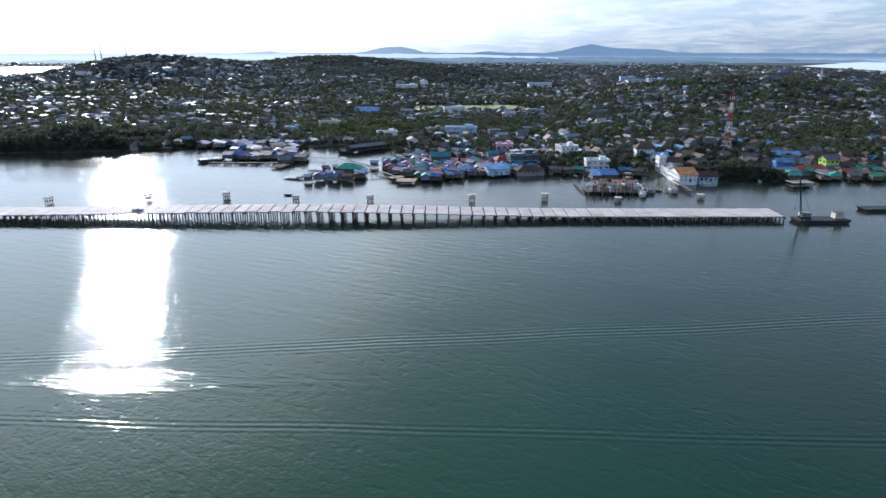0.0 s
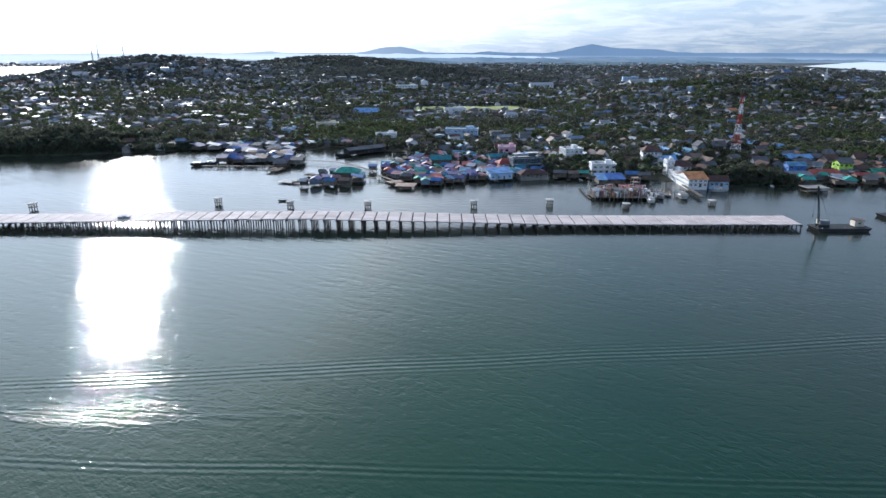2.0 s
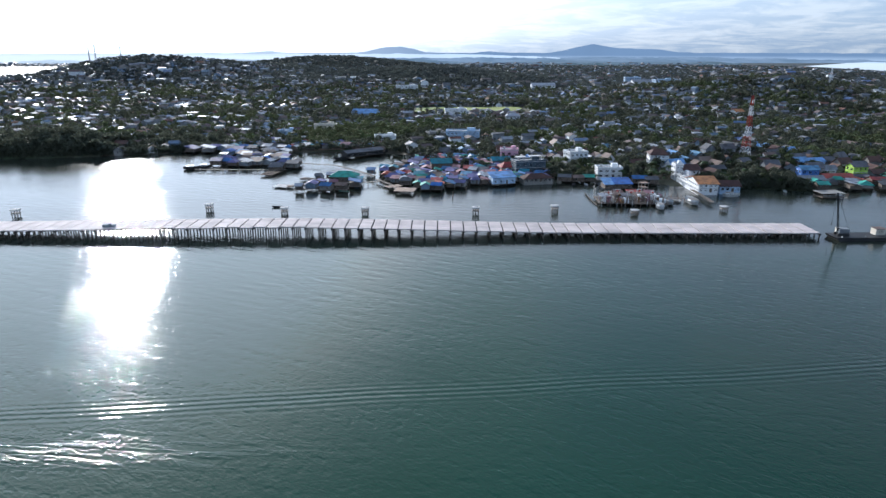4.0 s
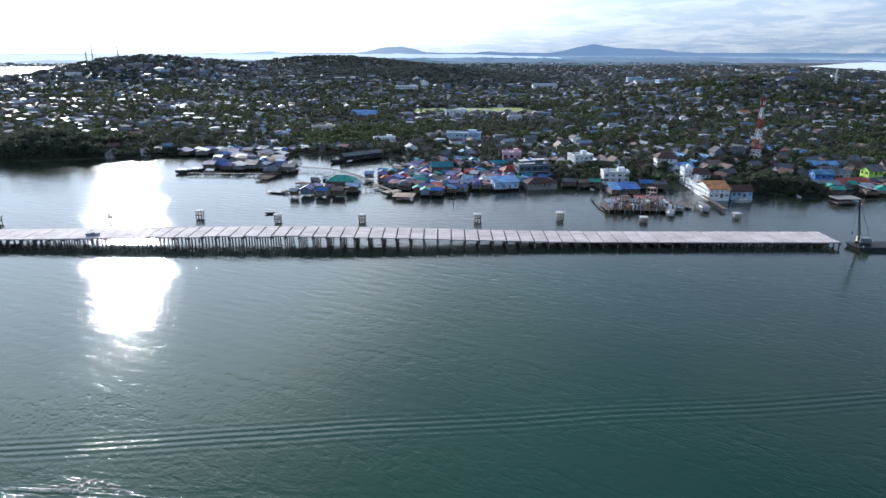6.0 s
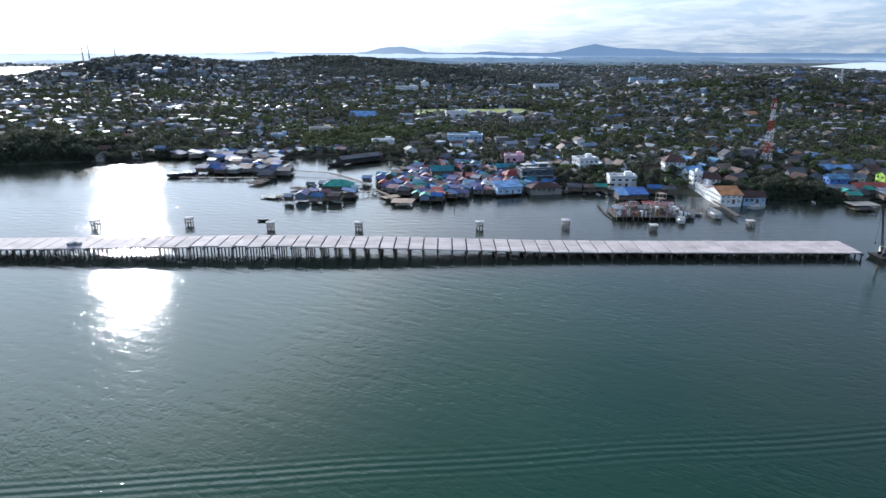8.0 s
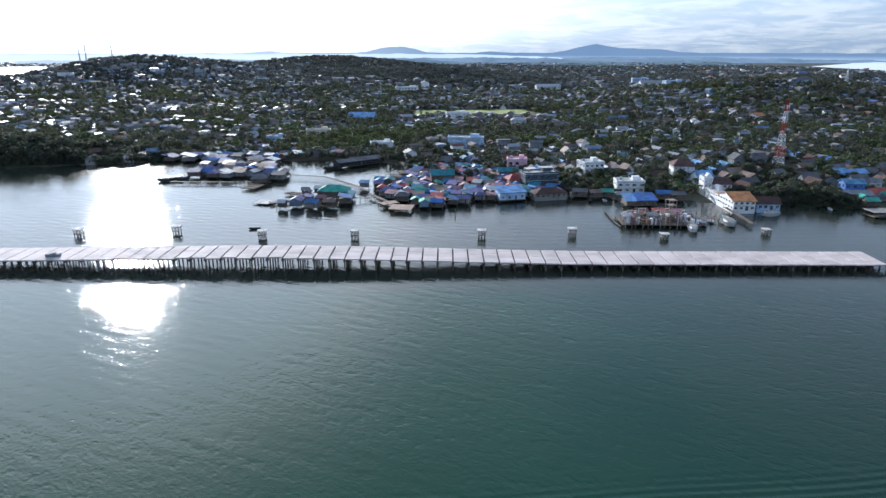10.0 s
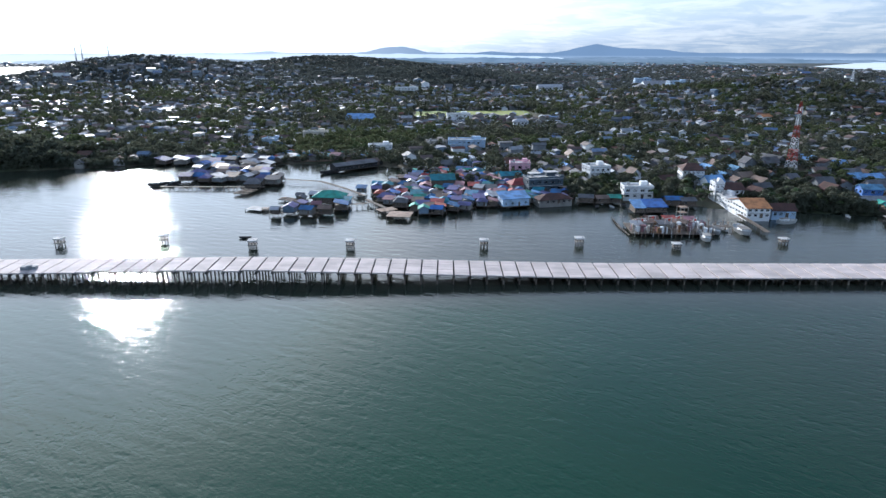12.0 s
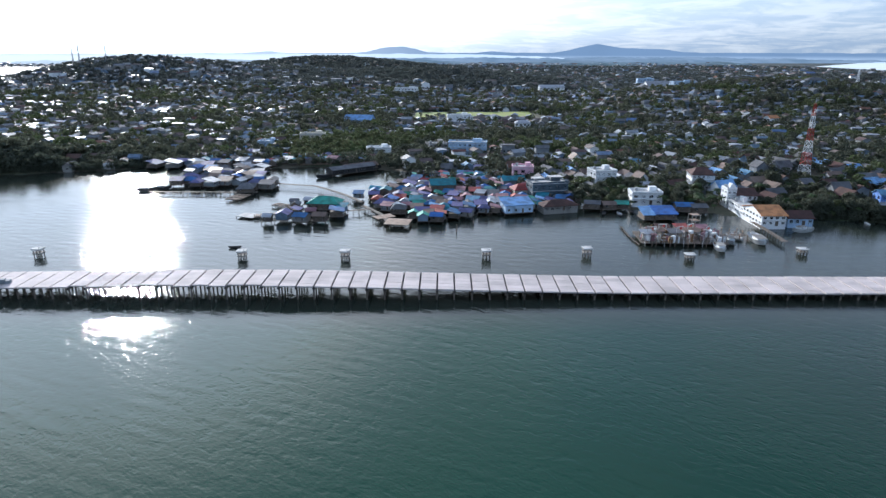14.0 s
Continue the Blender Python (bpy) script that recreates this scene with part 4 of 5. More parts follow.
walkway([(-97.5, 443.9), (-71.2, 436.3), (-60, 424), (-51.7, 413.8), (-41.6, 398.6)], 2.0, 2.2, "curved timber walkway on posts across the inlet")
walkway([(-46, 381), (-35.8, 385)], 1.8, 2.0, "short timber footbridge between stilt houses")
walkway([(-40, 392), (-30, 376), (-26, 364)], 2.2, 1.9, "timber walkway along the village edge")
walkway([(-158, 425), (-130, 424), (-100, 424)], 1.6, 1.5, "low timber walkway before stilt houses")
walkway([(134.2, 363), (133.8, 348), (133.1, 333)], 2.2, 1.8, "pale boarded gangway running out from the harbour hall")
walkway([(110, 343), (116, 343), (122, 342.5)], 2.4, 1.7, "timber footbridge on pale posts beside the wharf")
walkway([(75.8, 360), (75.2, 345), (76, 333)], 0.7, 0.5, "low floating log boom beside the wharf")


def platform(x, y, rz, w, d, z, mat, label, nx=6):
    r = root("timber_platform", x, y, 0, rz, label, "platform")
    for i in range(nx):
        put("plank", U_BOX, r, ((i + 0.5) / nx * w - w / 2, 0, z - 0.15), (w / nx * 0.96, d, 0.15), mat=mat)
    for i, j in itertools.product((-0.48, -0.16, 0.16, 0.48), (-0.46, 0, 0.46)):
        put("post", U_POST, r, (i * w, j * d, -2.5), (0.24, 0.24, z + 2.35), mat=M_TIMBER)
    return r


platform(-21, 362, -8, 11, 10, 2.0, M_PLANK, "sunlit reddish board platform on posts")
platform(-28, 371, 35, 9, 6, 2.0, M_PLANK, "reddish board landing on timber posts")
platform(-91, 377, -20, 9, 7, 0.9, M_CAP, "pale flat landing raft beside stilt houses")
platform(20, 384, 4, 8, 5, 1.0, M_PLANK, "low board landing below the village")


def rack(x, y, rz, n, length, label, mat=M_TIMBER):
    r = root("drying_rack", x, y, 0, rz, label, "rack")
    for i in range(n):
        put("pole", U_BOX, r, (i * 1.0 - n / 2, 0, 1.0 + 0.25 * (i % 2)), (0.5, length, 0.3), mat=M_PLANK if i % 3 else mat)
    for s in (-0.4, 0, 0.4):
        put("bearer", U_BOX, r, (0, s * length, 0.7), (n + 0.5, 0.3, 0.3), mat=mat)
        for e in (-0.5, 0.5):
            put("post", U_POST, r, (e * n, s * length, -2.5), (0.24, 0.24, 3.25), mat=mat)


rack(-81, 377, 20, 14, 5, "timber drying rack over the water")
rack(-107, 414, 78, 13, 8, "long raft loaded with pale sawn poles")
stilt_house(-107.5, 428, 8, 8, 5, R_GREY, M_TIMBER, "hip", 1.8)
rack(-77, 394, -28, 16, 5, "pale pole rack over the water behind the raft")
rack(-20, 462, 60, 9, 8, "stacked timber poles at the inlet edge")

rack(-88, 514, 8, 22, 7, "reddish sawn timber stacked by the inlet", M_PLANK)

# ---------------- named buildings ----------------


def block(name, x, y, z, rz, w, d, floors, wall, roof, label, bays=4, side=3, roof_mat=None, storey=3.2, parapet=True):
    r = root(name, x, y, z, rz, label, "building")
    h = floors * storey
    wall_ob = put("wall", U_BOX, r, (0, 0, -2), (w, d, h + 2), mat=wall)
    if roof == "flat":
        slab = put("roof_slab", U_BOX, r, (0, 0, h), (w + 0.5, d + 0.5, 0.25), mat=M_CAP)
        if parapet:
            for sx, sy, ww, dd in ((0, -d / 2, w, 0.2), (0, d / 2, w, 0.2), (-w / 2, 0, 0.2, d), (w / 2, 0, 0.2, d)):
                put("parapet", U_BOX, slab, (sx, sy, h + 0.25), (ww + 0.2, dd + (0.0 if ww > dd else -0.25), 0.8), mat=wall)
        put("stair_head", U_BOX, slab, (w * 0.25, d * 0.2, h + 0.25), (w * 0.25, d * 0.3, 2.2), mat=wall)
        put("water_tank", U_POST, slab, (-w * 0.28, d * 0.2, h + 0.25), (1.5, 1.5, 1.6), mat=M_STEEL)
    else:
        rise = min(w, d) * 0.24
        if roof == "gable":
            put("gable_end", U_PRISM, wall_ob, (0, 0, h), (w - 0.02, d - 0.02, rise * 0.97), mat=wall)
        put("roof", U_HIP if roof == "hip" else U_GABLE, r, (0, 0, h), (w + 1.2, d + 1.2, rise * (d + 1.2) / d + 0.05), mat=roof_mat)
    for f in range(floors):
        zz, tall = f * storey + 0.32 * storey, min(1.5, 0.42 * storey)
        for i in range(bays):
            u = ((i + 0.5) / bays - 0.5) * w
            if f == 0 and i == bays // 2:
                put("door", U_DOOR, wall_ob, (u, -d / 2, 0), (1.4, 0.2, 2.2))
            else:
                put("window", U_WIN, wall_ob, (u, -d / 2, zz), (w / bays * 0.5, 0.2, tall))
        for i in range(side):
            v = ((i + 0.5) / side - 0.5) * d
            put("window", U_WIN, wall_ob, (-w / 2, v, zz), (d / side * 0.42, 0.2, tall), -90)
            put("window", U_WIN, wall_ob, (w / 2, v, zz), (d / side * 0.42, 0.2, tall), 90)
        if f:
            put("ledge", U_BOX, r, (0, -d / 2 - 0.3, f * storey - 0.1), (w, 0.6, 0.16), mat=M_CAP)
    take(x, y, max(w, d) * 0.6)
    return r


def gz(x, y):
    return max(ground_z(x, y), 0.4)


block("apartment_house", 86.5, 443, gz(86, 443), 14, 12.5, 11, 3, M_WHITE, "flat", "white three-storey block with flat roof and parapet", 4, 3, storey=2.8)
block("pink_house", 44.5, 460, gz(44, 460), -4, 12, 10, 2, M_PINK, "flat", "pink rendered house with flat roof", 3, 2, storey=3.7)
grey = block("grey_house", 52, 416, 1.6, 12, 19, 10, 2, M_SLATE, "flat", "dark grey waterfront building with pale window bays", 5, 2, storey=3.5)
for cx_, cy_, cw_ in ((-5.5, -1.0, 6.0), (4.5, 1.0, 7.5)):
    canopy = put("canopy", U_SOFT, grey, (cx_, cy_, 9.6), (cw_, 5.0, 0.2), mat=M_CAP)
    for i, j in itertools.product((-0.46, 0.46), (-0.44, 0.44)):
        put("post", U_POST, canopy, (cx_ + i * cw_, cy_ + j * 5, 7.25), (0.18, 0.18, 2.4), mat=M_FRAME)
for i in range(6):
    put("pilaster", U_BOX, grey, ((i / 5 - 0.5) * 18.4, -5.1, 0), (0.55, 0.2, 7.0), mat=M_SLATE)
block("terrace_house", 53, 388, 1.4, 14, 17, 8, 1, M_DINGY, "hip", "low weathered waterside house with dark roof", 6, 2, roof_mat=R_BROWN, storey=2.4)
block("blue_white_house", 97.5, 399, 1.8, -2, 14.5, 9, 2, M_WHITE, "flat", "white and pale blue two-storey waterside house", 4, 2, storey=2.7)
block("hotel", 137, 432, gz(137, 432), -8, 11.5, 13, 3, M_WHITE, "hip", "white three-storey house with dark hipped roof", 5, 4, roof_mat=R_BROWN, storey=2.8)
block("harbour_hall", 140.2, 366, 1.5, 0, 10.4, 18, 2, M_WHITE, "gable", "white harbour building with orange tiled roof", 4, 6, roof_mat=R_TILE, storey=2.3)
block("harbour_wing", 144, 397, 2.0, 0, 9.4, 12, 2, M_WHITE, "gable", "white wing with dark red-brown roof", 4, 3, roof_mat=R_BROWN, storey=2.6)
block("harbour_link", 138.2, 383, 1.5, 0, 6.0, 15.6, 2, M_WHITE, "flat", "long white link building between harbour buildings", 2, 5, storey=1.9, parapet=False)
tower = block("gate_tower", 137, 396, 2.0, 0, 4.4, 7, 3, M_WHITE, "flat", "white stuccoed gatehouse with stepped curved front", 2, 2, storey=2.5)
bm = bmesh.new()
ring = [(-2.2, 0), (2.2, 0), (2.2, 0.8)] + [(1.5 * math.cos(k * math.pi / 8), 0.8 + 1.9 * math.sin(k * math.pi / 8)) for k in range(9)] + [(-2.2, 0.8)]
fr, bk = [bm.verts.new((x, -3.66, 7.7 + z)) for x, z in ring], [bm.verts.new((x, -3.3, 7.7 + z)) for x, z in ring]
bm.faces.new(fr)
bm.faces.new(bk[::-1])
for i in range(len(ring)):
    j = (i + 1) % len(ring)
    bm.faces.new((fr[i], bk[i], bk[j], fr[j]))
part("curved_front", bm, M_WHITE, tower)
block("harbour_annexe", 153, 363.5, 1.2, -3, 10.5, 9, 1, M_PALEBLUE, "gable", "pale blue waterside annexe with dark red roof", 4, 2, roof_mat=R_BROWN)
block("school_block", 15.5, 549, gz(15, 549), -4, 27, 12, 3, M_PALEBLUE, "flat", "pale blue three-storey school block", 8, 3, storey=2.7)
block("school_wing", -7, 558, gz(-7, 558), 22, 14, 9, 2, M_DINGY, "flat", "dingy white two-storey wing of the school", 5, 2, storey=3.0)
block("white_hall", -48, 546, gz(-48, 546), 8, 17, 9, 2, M_WHITE, "flat", "white flat-roofed hall beside the inlet", 5, 2, storey=2.8)
block("inlet_house", -134, 572, gz(-134, 572), -10, 12, 10, 2, M_PALEBLUE, "flat", "pale blue flat-roofed house behind stilt houses", 3, 2)
block("long_house", -108, 611, gz(-108, 611), 5, 20, 9, 2, M_CREAM, "flat", "cream two-storey house among the trees", 5, 2)
block("lime_house", 247, 403, gz(247, 403), 5, 9, 7, 2, M_LIME, "gable", "lime green two-storey house by the shore", 3, 2, roof_mat=R_GREY)
block("sky_house", 212, 393, gz(212, 393), -4, 10, 7, 2, M_BLUE, "gable", "blue two-storey house with grey-blue roof", 3, 2, roof_mat=R_SKY)
block("red_house", 226, 388, gz(226, 388), 2, 17, 7, 1, M_CREAM, "gable", "low house with long red roof", 3, 2, roof_mat=R_RED)
block("shore_shed", 207, 381, 1.0, 2, 14, 7, 1, M_TIMBER, "gable", "timber shore shed with pale zinc roof", 4, 2, roof_mat=R_ZINC)
block("green_house", 262, 390, gz(262, 390), -5, 11, 8, 1, M_TIMBER, "gable", "timber house with green sheet roof", 3, 2, roof_mat=R_GREEN)
block("warehouse", 390, 1230, gz(390, 1230), 3, 90, 30, 2, M_WHITE, "gable", "long white warehouse with pale zinc roof", 10, 3, roof_mat=R_ZINC, storey=4)
block("office_block", 330, 1010, gz(330, 1010), 6, 30, 14, 3, M_PALEBLUE, "flat", "pale blue office block on the hill", 7, 3)
block("white_block", -60, 1080, gz(-60, 1080), -5, 34, 14, 3, M_WHITE, "flat", "white block below the wooded hill", 7, 3)
block("far_hall", 170, 1150, gz(170, 1150), 4, 40, 16, 2, M_WHITE, "gable", "white hall with pale roof in town", 7, 3, roof_mat=R_ZINC, storey=4)
block("far_block", 372, 1320, gz(300, 1320), -6, 30, 16, 4, M_PALEBLUE, "flat", "pale blue four-storey block in town", 7, 3)
block("hill_house", 455, 905, gz(455, 905), 8, 26, 12, 2, M_PALEBLUE, "hip", "pale blue house on the wooded hill", 6, 3, roof_mat=R_GREY)
block("corner_house", 308, 705, gz(308, 705), 20, 11, 9, 2, M_WHITE, "gable", "white gabled house with red roof", 3, 2, roof_mat=R_TILE)

block("market_hall", -84, 718, gz(-84, 718), -8, 26, 16, 2, M_PALEBLUE, "gable", "large hall with pale blue sheet roof", 6, 3, roof_mat=R_SKY)
block("white_house", 13, 747, gz(13, 747), 5, 24, 10, 2, M_WHITE, "flat", "white two-storey house beside the sports field", 6, 2)
block("pale_house", 70, 682, gz(70, 682), -4, 14, 9, 2, M_WHITE, "hip", "white house with pale roof among trees", 4, 2, roof_mat=R_ZINC)

# a floating pavilion off the right-hand shore
pav = root("pavilion", 201.5, 352, 0, 2, "open timber pavilion on posts with flat pale roof", "pavilion")
put("floor_deck", U_BOX, pav, (0, 0, 0.6), (12, 8, 0.3), mat=M_TIMBER)
put("roof", U_SOFT, pav, (0, 0, 2.7), (12.5, 8.6, 0.3), mat=M_DINGY)
put("wall", U_BOX, pav, (0, 2.6, 0.9), (11, 0.2, 1.8), mat=M_TIMBER)
for i, j in itertools.product((-5.6, -2.8, 0, 2.8, 5.6), (-3.6, 3.6)):
    put("post", U_POST, pav, (i, j, -2.5), (0.28, 0.28, 5.2), mat=M_TIMBER)
put("rail", U_BOX, pav, (0, -3.7, 1.5), (11, 0.12, 0.2), mat=M_FRAME)
for x, y, r in ((199, 352, 9),):
    take(x, y, r)

# the cluttered timber wharf
wharf = root("wharf", 94, 340, 0, -3, "cluttered old timber wharf on dark posts", "wharf")
for i in range(10):
    put("plank", U_BOX, wharf, ((i - 4.5) * 3.4, 0, 1.15), (3.3, 17, 0.22), mat=M_TIMBER)
for i, j in itertools.product(range(9), (-8, -3, 3, 8)):
    put("post", U_POST, wharf, ((i - 4) * 4.1, j, -2.5), (0.35, 0.35, 3.7), mat=M_DARK)
rw = random.Random(8)
for k in range(112):
    u, v = rw.uniform(-16.5, 16.5), rw.uniform(-8, 8)
    c = root("scrap_heap", 94 + u, 340 + v - 0.05 * u, 1.37, rw.uniform(0, 90), "rusty scrap and crates heaped on wharf", "scrap", "clutter on the wharf")
    m = rw.choice((M_SCRAP, R_RUST, M_WHITE, M_WHITE, M_STEEL, R_ROSE, M_CREAM, M_CREAM, M_DINGY))
    w = rw.uniform(0.6, 1.9)
    put("crate", U_SOFT, c, (0, 0, 0), (w, w * rw.uniform(0.5, 1), rw.uniform(0.8, 3.2)), mat=m)
    if rw.random() < 0.6:
        put("sheet", U_SHED, c, (rw.uniform(-0.4, 0.4), rw.uniform(-0.4, 0.4), rw.uniform(0.6, 2.0)), (w * 1.3, w, 0.5), rw.uniform(0, 80), rw.choice((R_ZINC, R_RUST, M_WHITE, R_ROSE)))
for x, y, w, d, roof in ((80, 338, 4, 4, R_ZINC), (85, 342, 6, 4, R_RUST), (91.5, 339, 4.5, 4, R_GREY), (99, 341, 5, 4, R_RUST), (97, 347, 5, 4, R_RED), (89, 346.5, 5, 4, R_BROWN), (105, 346, 4, 4, R_ROSE)):
    s = root("wharf_shed", x, y, 1.37, rw.uniform(-10, 10), f"small open shed with {WORD[roof]} roof on wharf", "shed", "sheds on the wharf")
    for i, j in itertools.product((-0.5, 0.5), (-0.5, 0.5)):
        put("post", U_POST, s, (i * w, j * d, 0), (0.2, 0.2, 2.9), mat=M_TIMBER)
    put("back_wall", U_BOX, s, (0, d / 2, 0), (w, 0.12, 2.6), mat=M_WHITE)
    put("roof", U_SHED, s, (0, 0, 2.6), (w + 1, d + 1, 0.8), mat=roof)
for i in range(14):
    put("fender_post", U_POST, wharf, ((i - 6.5) * 2.4 + 0.5 * math.sin(i * 2.3), -8.7, -2.5), (0.24, 0.24, 3.9 + 0.45 * (i * 7 % 5)), mat=M_PLANK if i % 3 else M_CAP)
for i in range(5):
    s = root("gantry_frame", 82 + i * 5.6, 338 + (i % 2) * 4, 1.37, i * 11, "pale steel gantry frame standing on the wharf", "frame", "frames on the wharf")
    for u in (-1.6, 1.6):
        put("upright", U_POST, s, (u, 0, 0), (0.22, 0.22, 5.0), mat=M_FRAME)
    put("crossbar", U_BOX, s, (0, 0, 4.8), (3.8, 0.25, 0.25), mat=M_FRAME)
    put("hoist", U_SOFT, s, (0.4, 0, 3.9), (0.6, 0.5, 0.9), mat=M_RED)
POLES = [(112 + (i % 4) * 3.2, 340 + (i // 4) * 5) for i in range(12)] + [(4.5, 353), (-40, 424), (-37, 427), (-34, 430), (-41, 428), (-38, 421), (12, 366)]
for i, (x, y) in enumerate(POLES):
    p = root("mooring_post", x, y, -2.5, 0, "bare dark timber mooring post in water", "post", "posts standing in the bay")
    put("shaft", U_POST, p, (0, 0, 0), (0.4, 0.4, 4.8 + (i * 7 % 5) * 0.2), mat=M_PLANK)
    put("collar", U_POST, p, (0, 0, 4.2), (0.5, 0.5, 0.25), mat=M_DARK)

for k in range(54):
    x, y = 94 + rw.uniform(-17, 17), 340 + rw.choice((-8.4, -8.2, 8.3, rw.uniform(-8, 8)))
    p = root("stake", x, y, 1.3, rw.uniform(0, 90), "pale bare stake standing on the old wharf", "stake", "stakes on the wharf")
    tall = rw.uniform(1.6, 4.2)
    put("shaft", U_POST, p, (0, 0, 0), (0.2, 0.2, tall), mat=rw.choice((M_PLANK, M_CAP, M_TIMBER)))
    if k % 3 == 0:
        put("crosspiece", U_BOX, p, (0.5, 0, tall * 0.8), (1.6, 0.14, 0.14), mat=M_CAP)
frame_tower = root("loading_frame", 104, 352, 0, 10, "pale timber loading frame standing behind the wharf", "frame")
for i, j in itertools.product((-1.8, 1.8), (-1.6, 1.6)):
    put("upright", U_POST, frame_tower, (i, j, -2.5), (0.32, 0.32, 10.6), mat=M_DINGY)
for z in (2.6, 5.2, 7.6):
    for j in (-1.6, 1.6):
        put("crossbar", U_BOX, frame_tower, (0, j, z), (4.2, 0.26, 0.26), mat=M_DINGY)
    put("stage", U_BOX, frame_tower, (0, 0, z + 0.26), (3.4, 3.0, 0.16), mat=M_PLANK)

# ---------------- towers ----------------


def lattice(name, x, y, z, height, foot, bands, label, thick=0.16, odd=None):
    r = root(name, x, y, z, 15, label, "tower")
    for k in range(bands):
        bm = bmesh.new()
        h0, h1 = height * k / bands, height * (k + 1) / bands
        w0, w1 = [foot * (1 - 0.84 * (h / height) ** 0.72) / 2 for h in (h0, h1)]
        wm, hm = (w0 + w1) / 2, (h0 + h1) / 2
        cs = ((-1, -1), (1, -1), (1, 1), (-1, 1))
        for i in range(4):
            a, b = cs[i], cs[(i + 1) % 4]
            bar(bm, (a[0] * w0, a[1] * w0, h0), (a[0] * w1, a[1] * w1, h1), thick, 4)
            for (ha, wa), (hb, wb) in (((h0, w0), (hm, wm)), ((hm, wm), (h1, w1))):
                bar(bm, (a[0] * wa, a[1] * wa, ha), (b[0] * wb, b[1] * wb, hb), thick * 0.6, 4)
                bar(bm, (b[0] * wa, b[1] * wa, ha), (a[0] * wb, a[1] * wb, hb), thick * 0.6, 4)
                bar(bm, (a[0] * wb, a[1] * wb, hb), (b[0] * wb, b[1] * wb, hb), thick * 0.6, 4)
        part("section", bm, odd or (M_RED if (bands - k) % 2 else M_WHITE), r, "" if odd else "red-painted section" if (bands - k) % 2 else "white-painted section")
    for k in range(6):
        a = k * math.pi / 3
        hh = height * (0.7 if k % 2 else 0.88)
        put("antenna", U_SOFT, r, (1.5 * math.cos(a), 1.5 * math.sin(a), hh), (0.5, 0.35, 2.0), math.degrees(a), M_FRAME)
    put("lightning_rod", U_POST, r, (0, 0, height), (0.15, 0.15, 3), mat=M_STEEL)
    return r


lattice("radio_tower", 195.5, 438, gz(195, 438) - 0.3, 39, 5.0, 6, "red and white lattice radio tower above houses", 0.16)
take(195.5, 438, 7)
lattice("radio_tower", 676, 1172, gz(676, 1172) - 0.3, 36, 7, 5, "distant pale lattice tower beyond the hill", 0.3, M_WHITE)
for x, y, h in ((-690, 1312, 34), (-680, 1316, 38), (-628, 1312, 32)):
    lattice("radio_mast", x, y, gz(x, y) - 0.3, h, 3.0, 5, "distant slender radio mast on wooded hill", 0.2, M_STEEL)

# sports field
field = new("sports_field")
tagged(field, "yellow-green mown sports field among the houses", "sports field")
FX, FY = np.meshgrid(np.linspace(-34, 94, 40), np.linspace(782, 832, 14))
turf = grid_mesh("turf", FX, FY, land(FX, FY) + 1.2, M_GRASS)
turf.parent = field
for gx_, gy_ in ((-28, 807), (88, 807)):
    bm = bmesh.new()
    zz = ground_z(gx_, gy_) + 1.2
    for s in (-3.6, 3.6):
        bar(bm, (gx_, gy_ + s, zz), (gx_, gy_ + s, zz + 2.4), 0.08, 6)
    bar(bm, (gx_, gy_ - 3.6, zz + 2.4), (gx_, gy_ + 3.6, zz + 2.4), 0.08, 6)
    part("goal", bm, M_FRAME, field)

# ---------------- trees ----------------


def leaf_cloud(rng, blobs, count, size, flat=0.75):
    """Leaf sprays, each a bent four-sided blade, packed towards the skins of several blobs."""
    v, f = [], []
    total = sum(b[3] ** 2 for b in blobs)
    for bx, by, bz, br in blobs:
        for _ in range(max(3, int(count * br * br / total))):
            d = rng.normal(size=3)
            d /= np.linalg.norm(d) + 1e-9
            p = np.array([bx, by, bz]) + d * br * rng.uniform(0.55, 1.05) * np.array([1, 1, flat])
            nrm = d + rng.normal(size=3) * 0.55
            nrm /= np.linalg.norm(nrm)
            u = np.cross(nrm, [0.3, 0.2, 1.0])
            u /= np.linalg.norm(u) + 1e-9
            w = np.cross(nrm, u)
            s = size * rng.uniform(0.6, 1.3)
            i = len(v)
            v += [p - u * s * 0.5, p + w * s * 0.42 + nrm * s * 0.1, p + u * s * 0.55 - nrm * s * 0.12, p - w * s * 0.42 + nrm * s * 0.08]
            f += [(i, i + 1, i + 2), (i, i + 2, i + 3)]
    return v, f


def crown_blobs(rng, height, spread, n):
    out = []
    for k in range(n):
        a = k * 2.4 + rng.uniform(-0.4, 0.4)
        q = rng.uniform(0.15, 0.75) * spread
        out.append((q * math.cos(a), q * math.sin(a), height * rng.uniform(0.5, 0.9) - 0.25 * q, spread * rng.uniform(0.32, 0.52)))
    out.append((0, 0, height * 0.85, spread * 0.45))
    return out


def mesh_of(name, v, f, mat):
    me = bpy.data.meshes.new(name)
    me.from_pydata([tuple(p) for p in v], [], f)
    me.materials.append(mat)
    return me


def broadleaf(seed, height, spread, mat):
    rng = np.random.default_rng(seed)
    blobs = crown_blobs(rng, height, spread, 8)
    v, f = leaf_cloud(rng, blobs, 900, 0.85)
    bm = bmesh.new()
    bar(bm, (0, 0, -0.5), (0.1, 0.05, height * 0.45), 0.3, 7, 0.18)
    for bx, by, bz, br in blobs:
        bar(bm, (0.1, 0.05, height * rng.uniform(0.3, 0.44)), (bx, by, bz), 0.12, 5, 0.04)
    return to_mesh("trunk", bm, M_BARK), mesh_of("crown", v, f, mat)


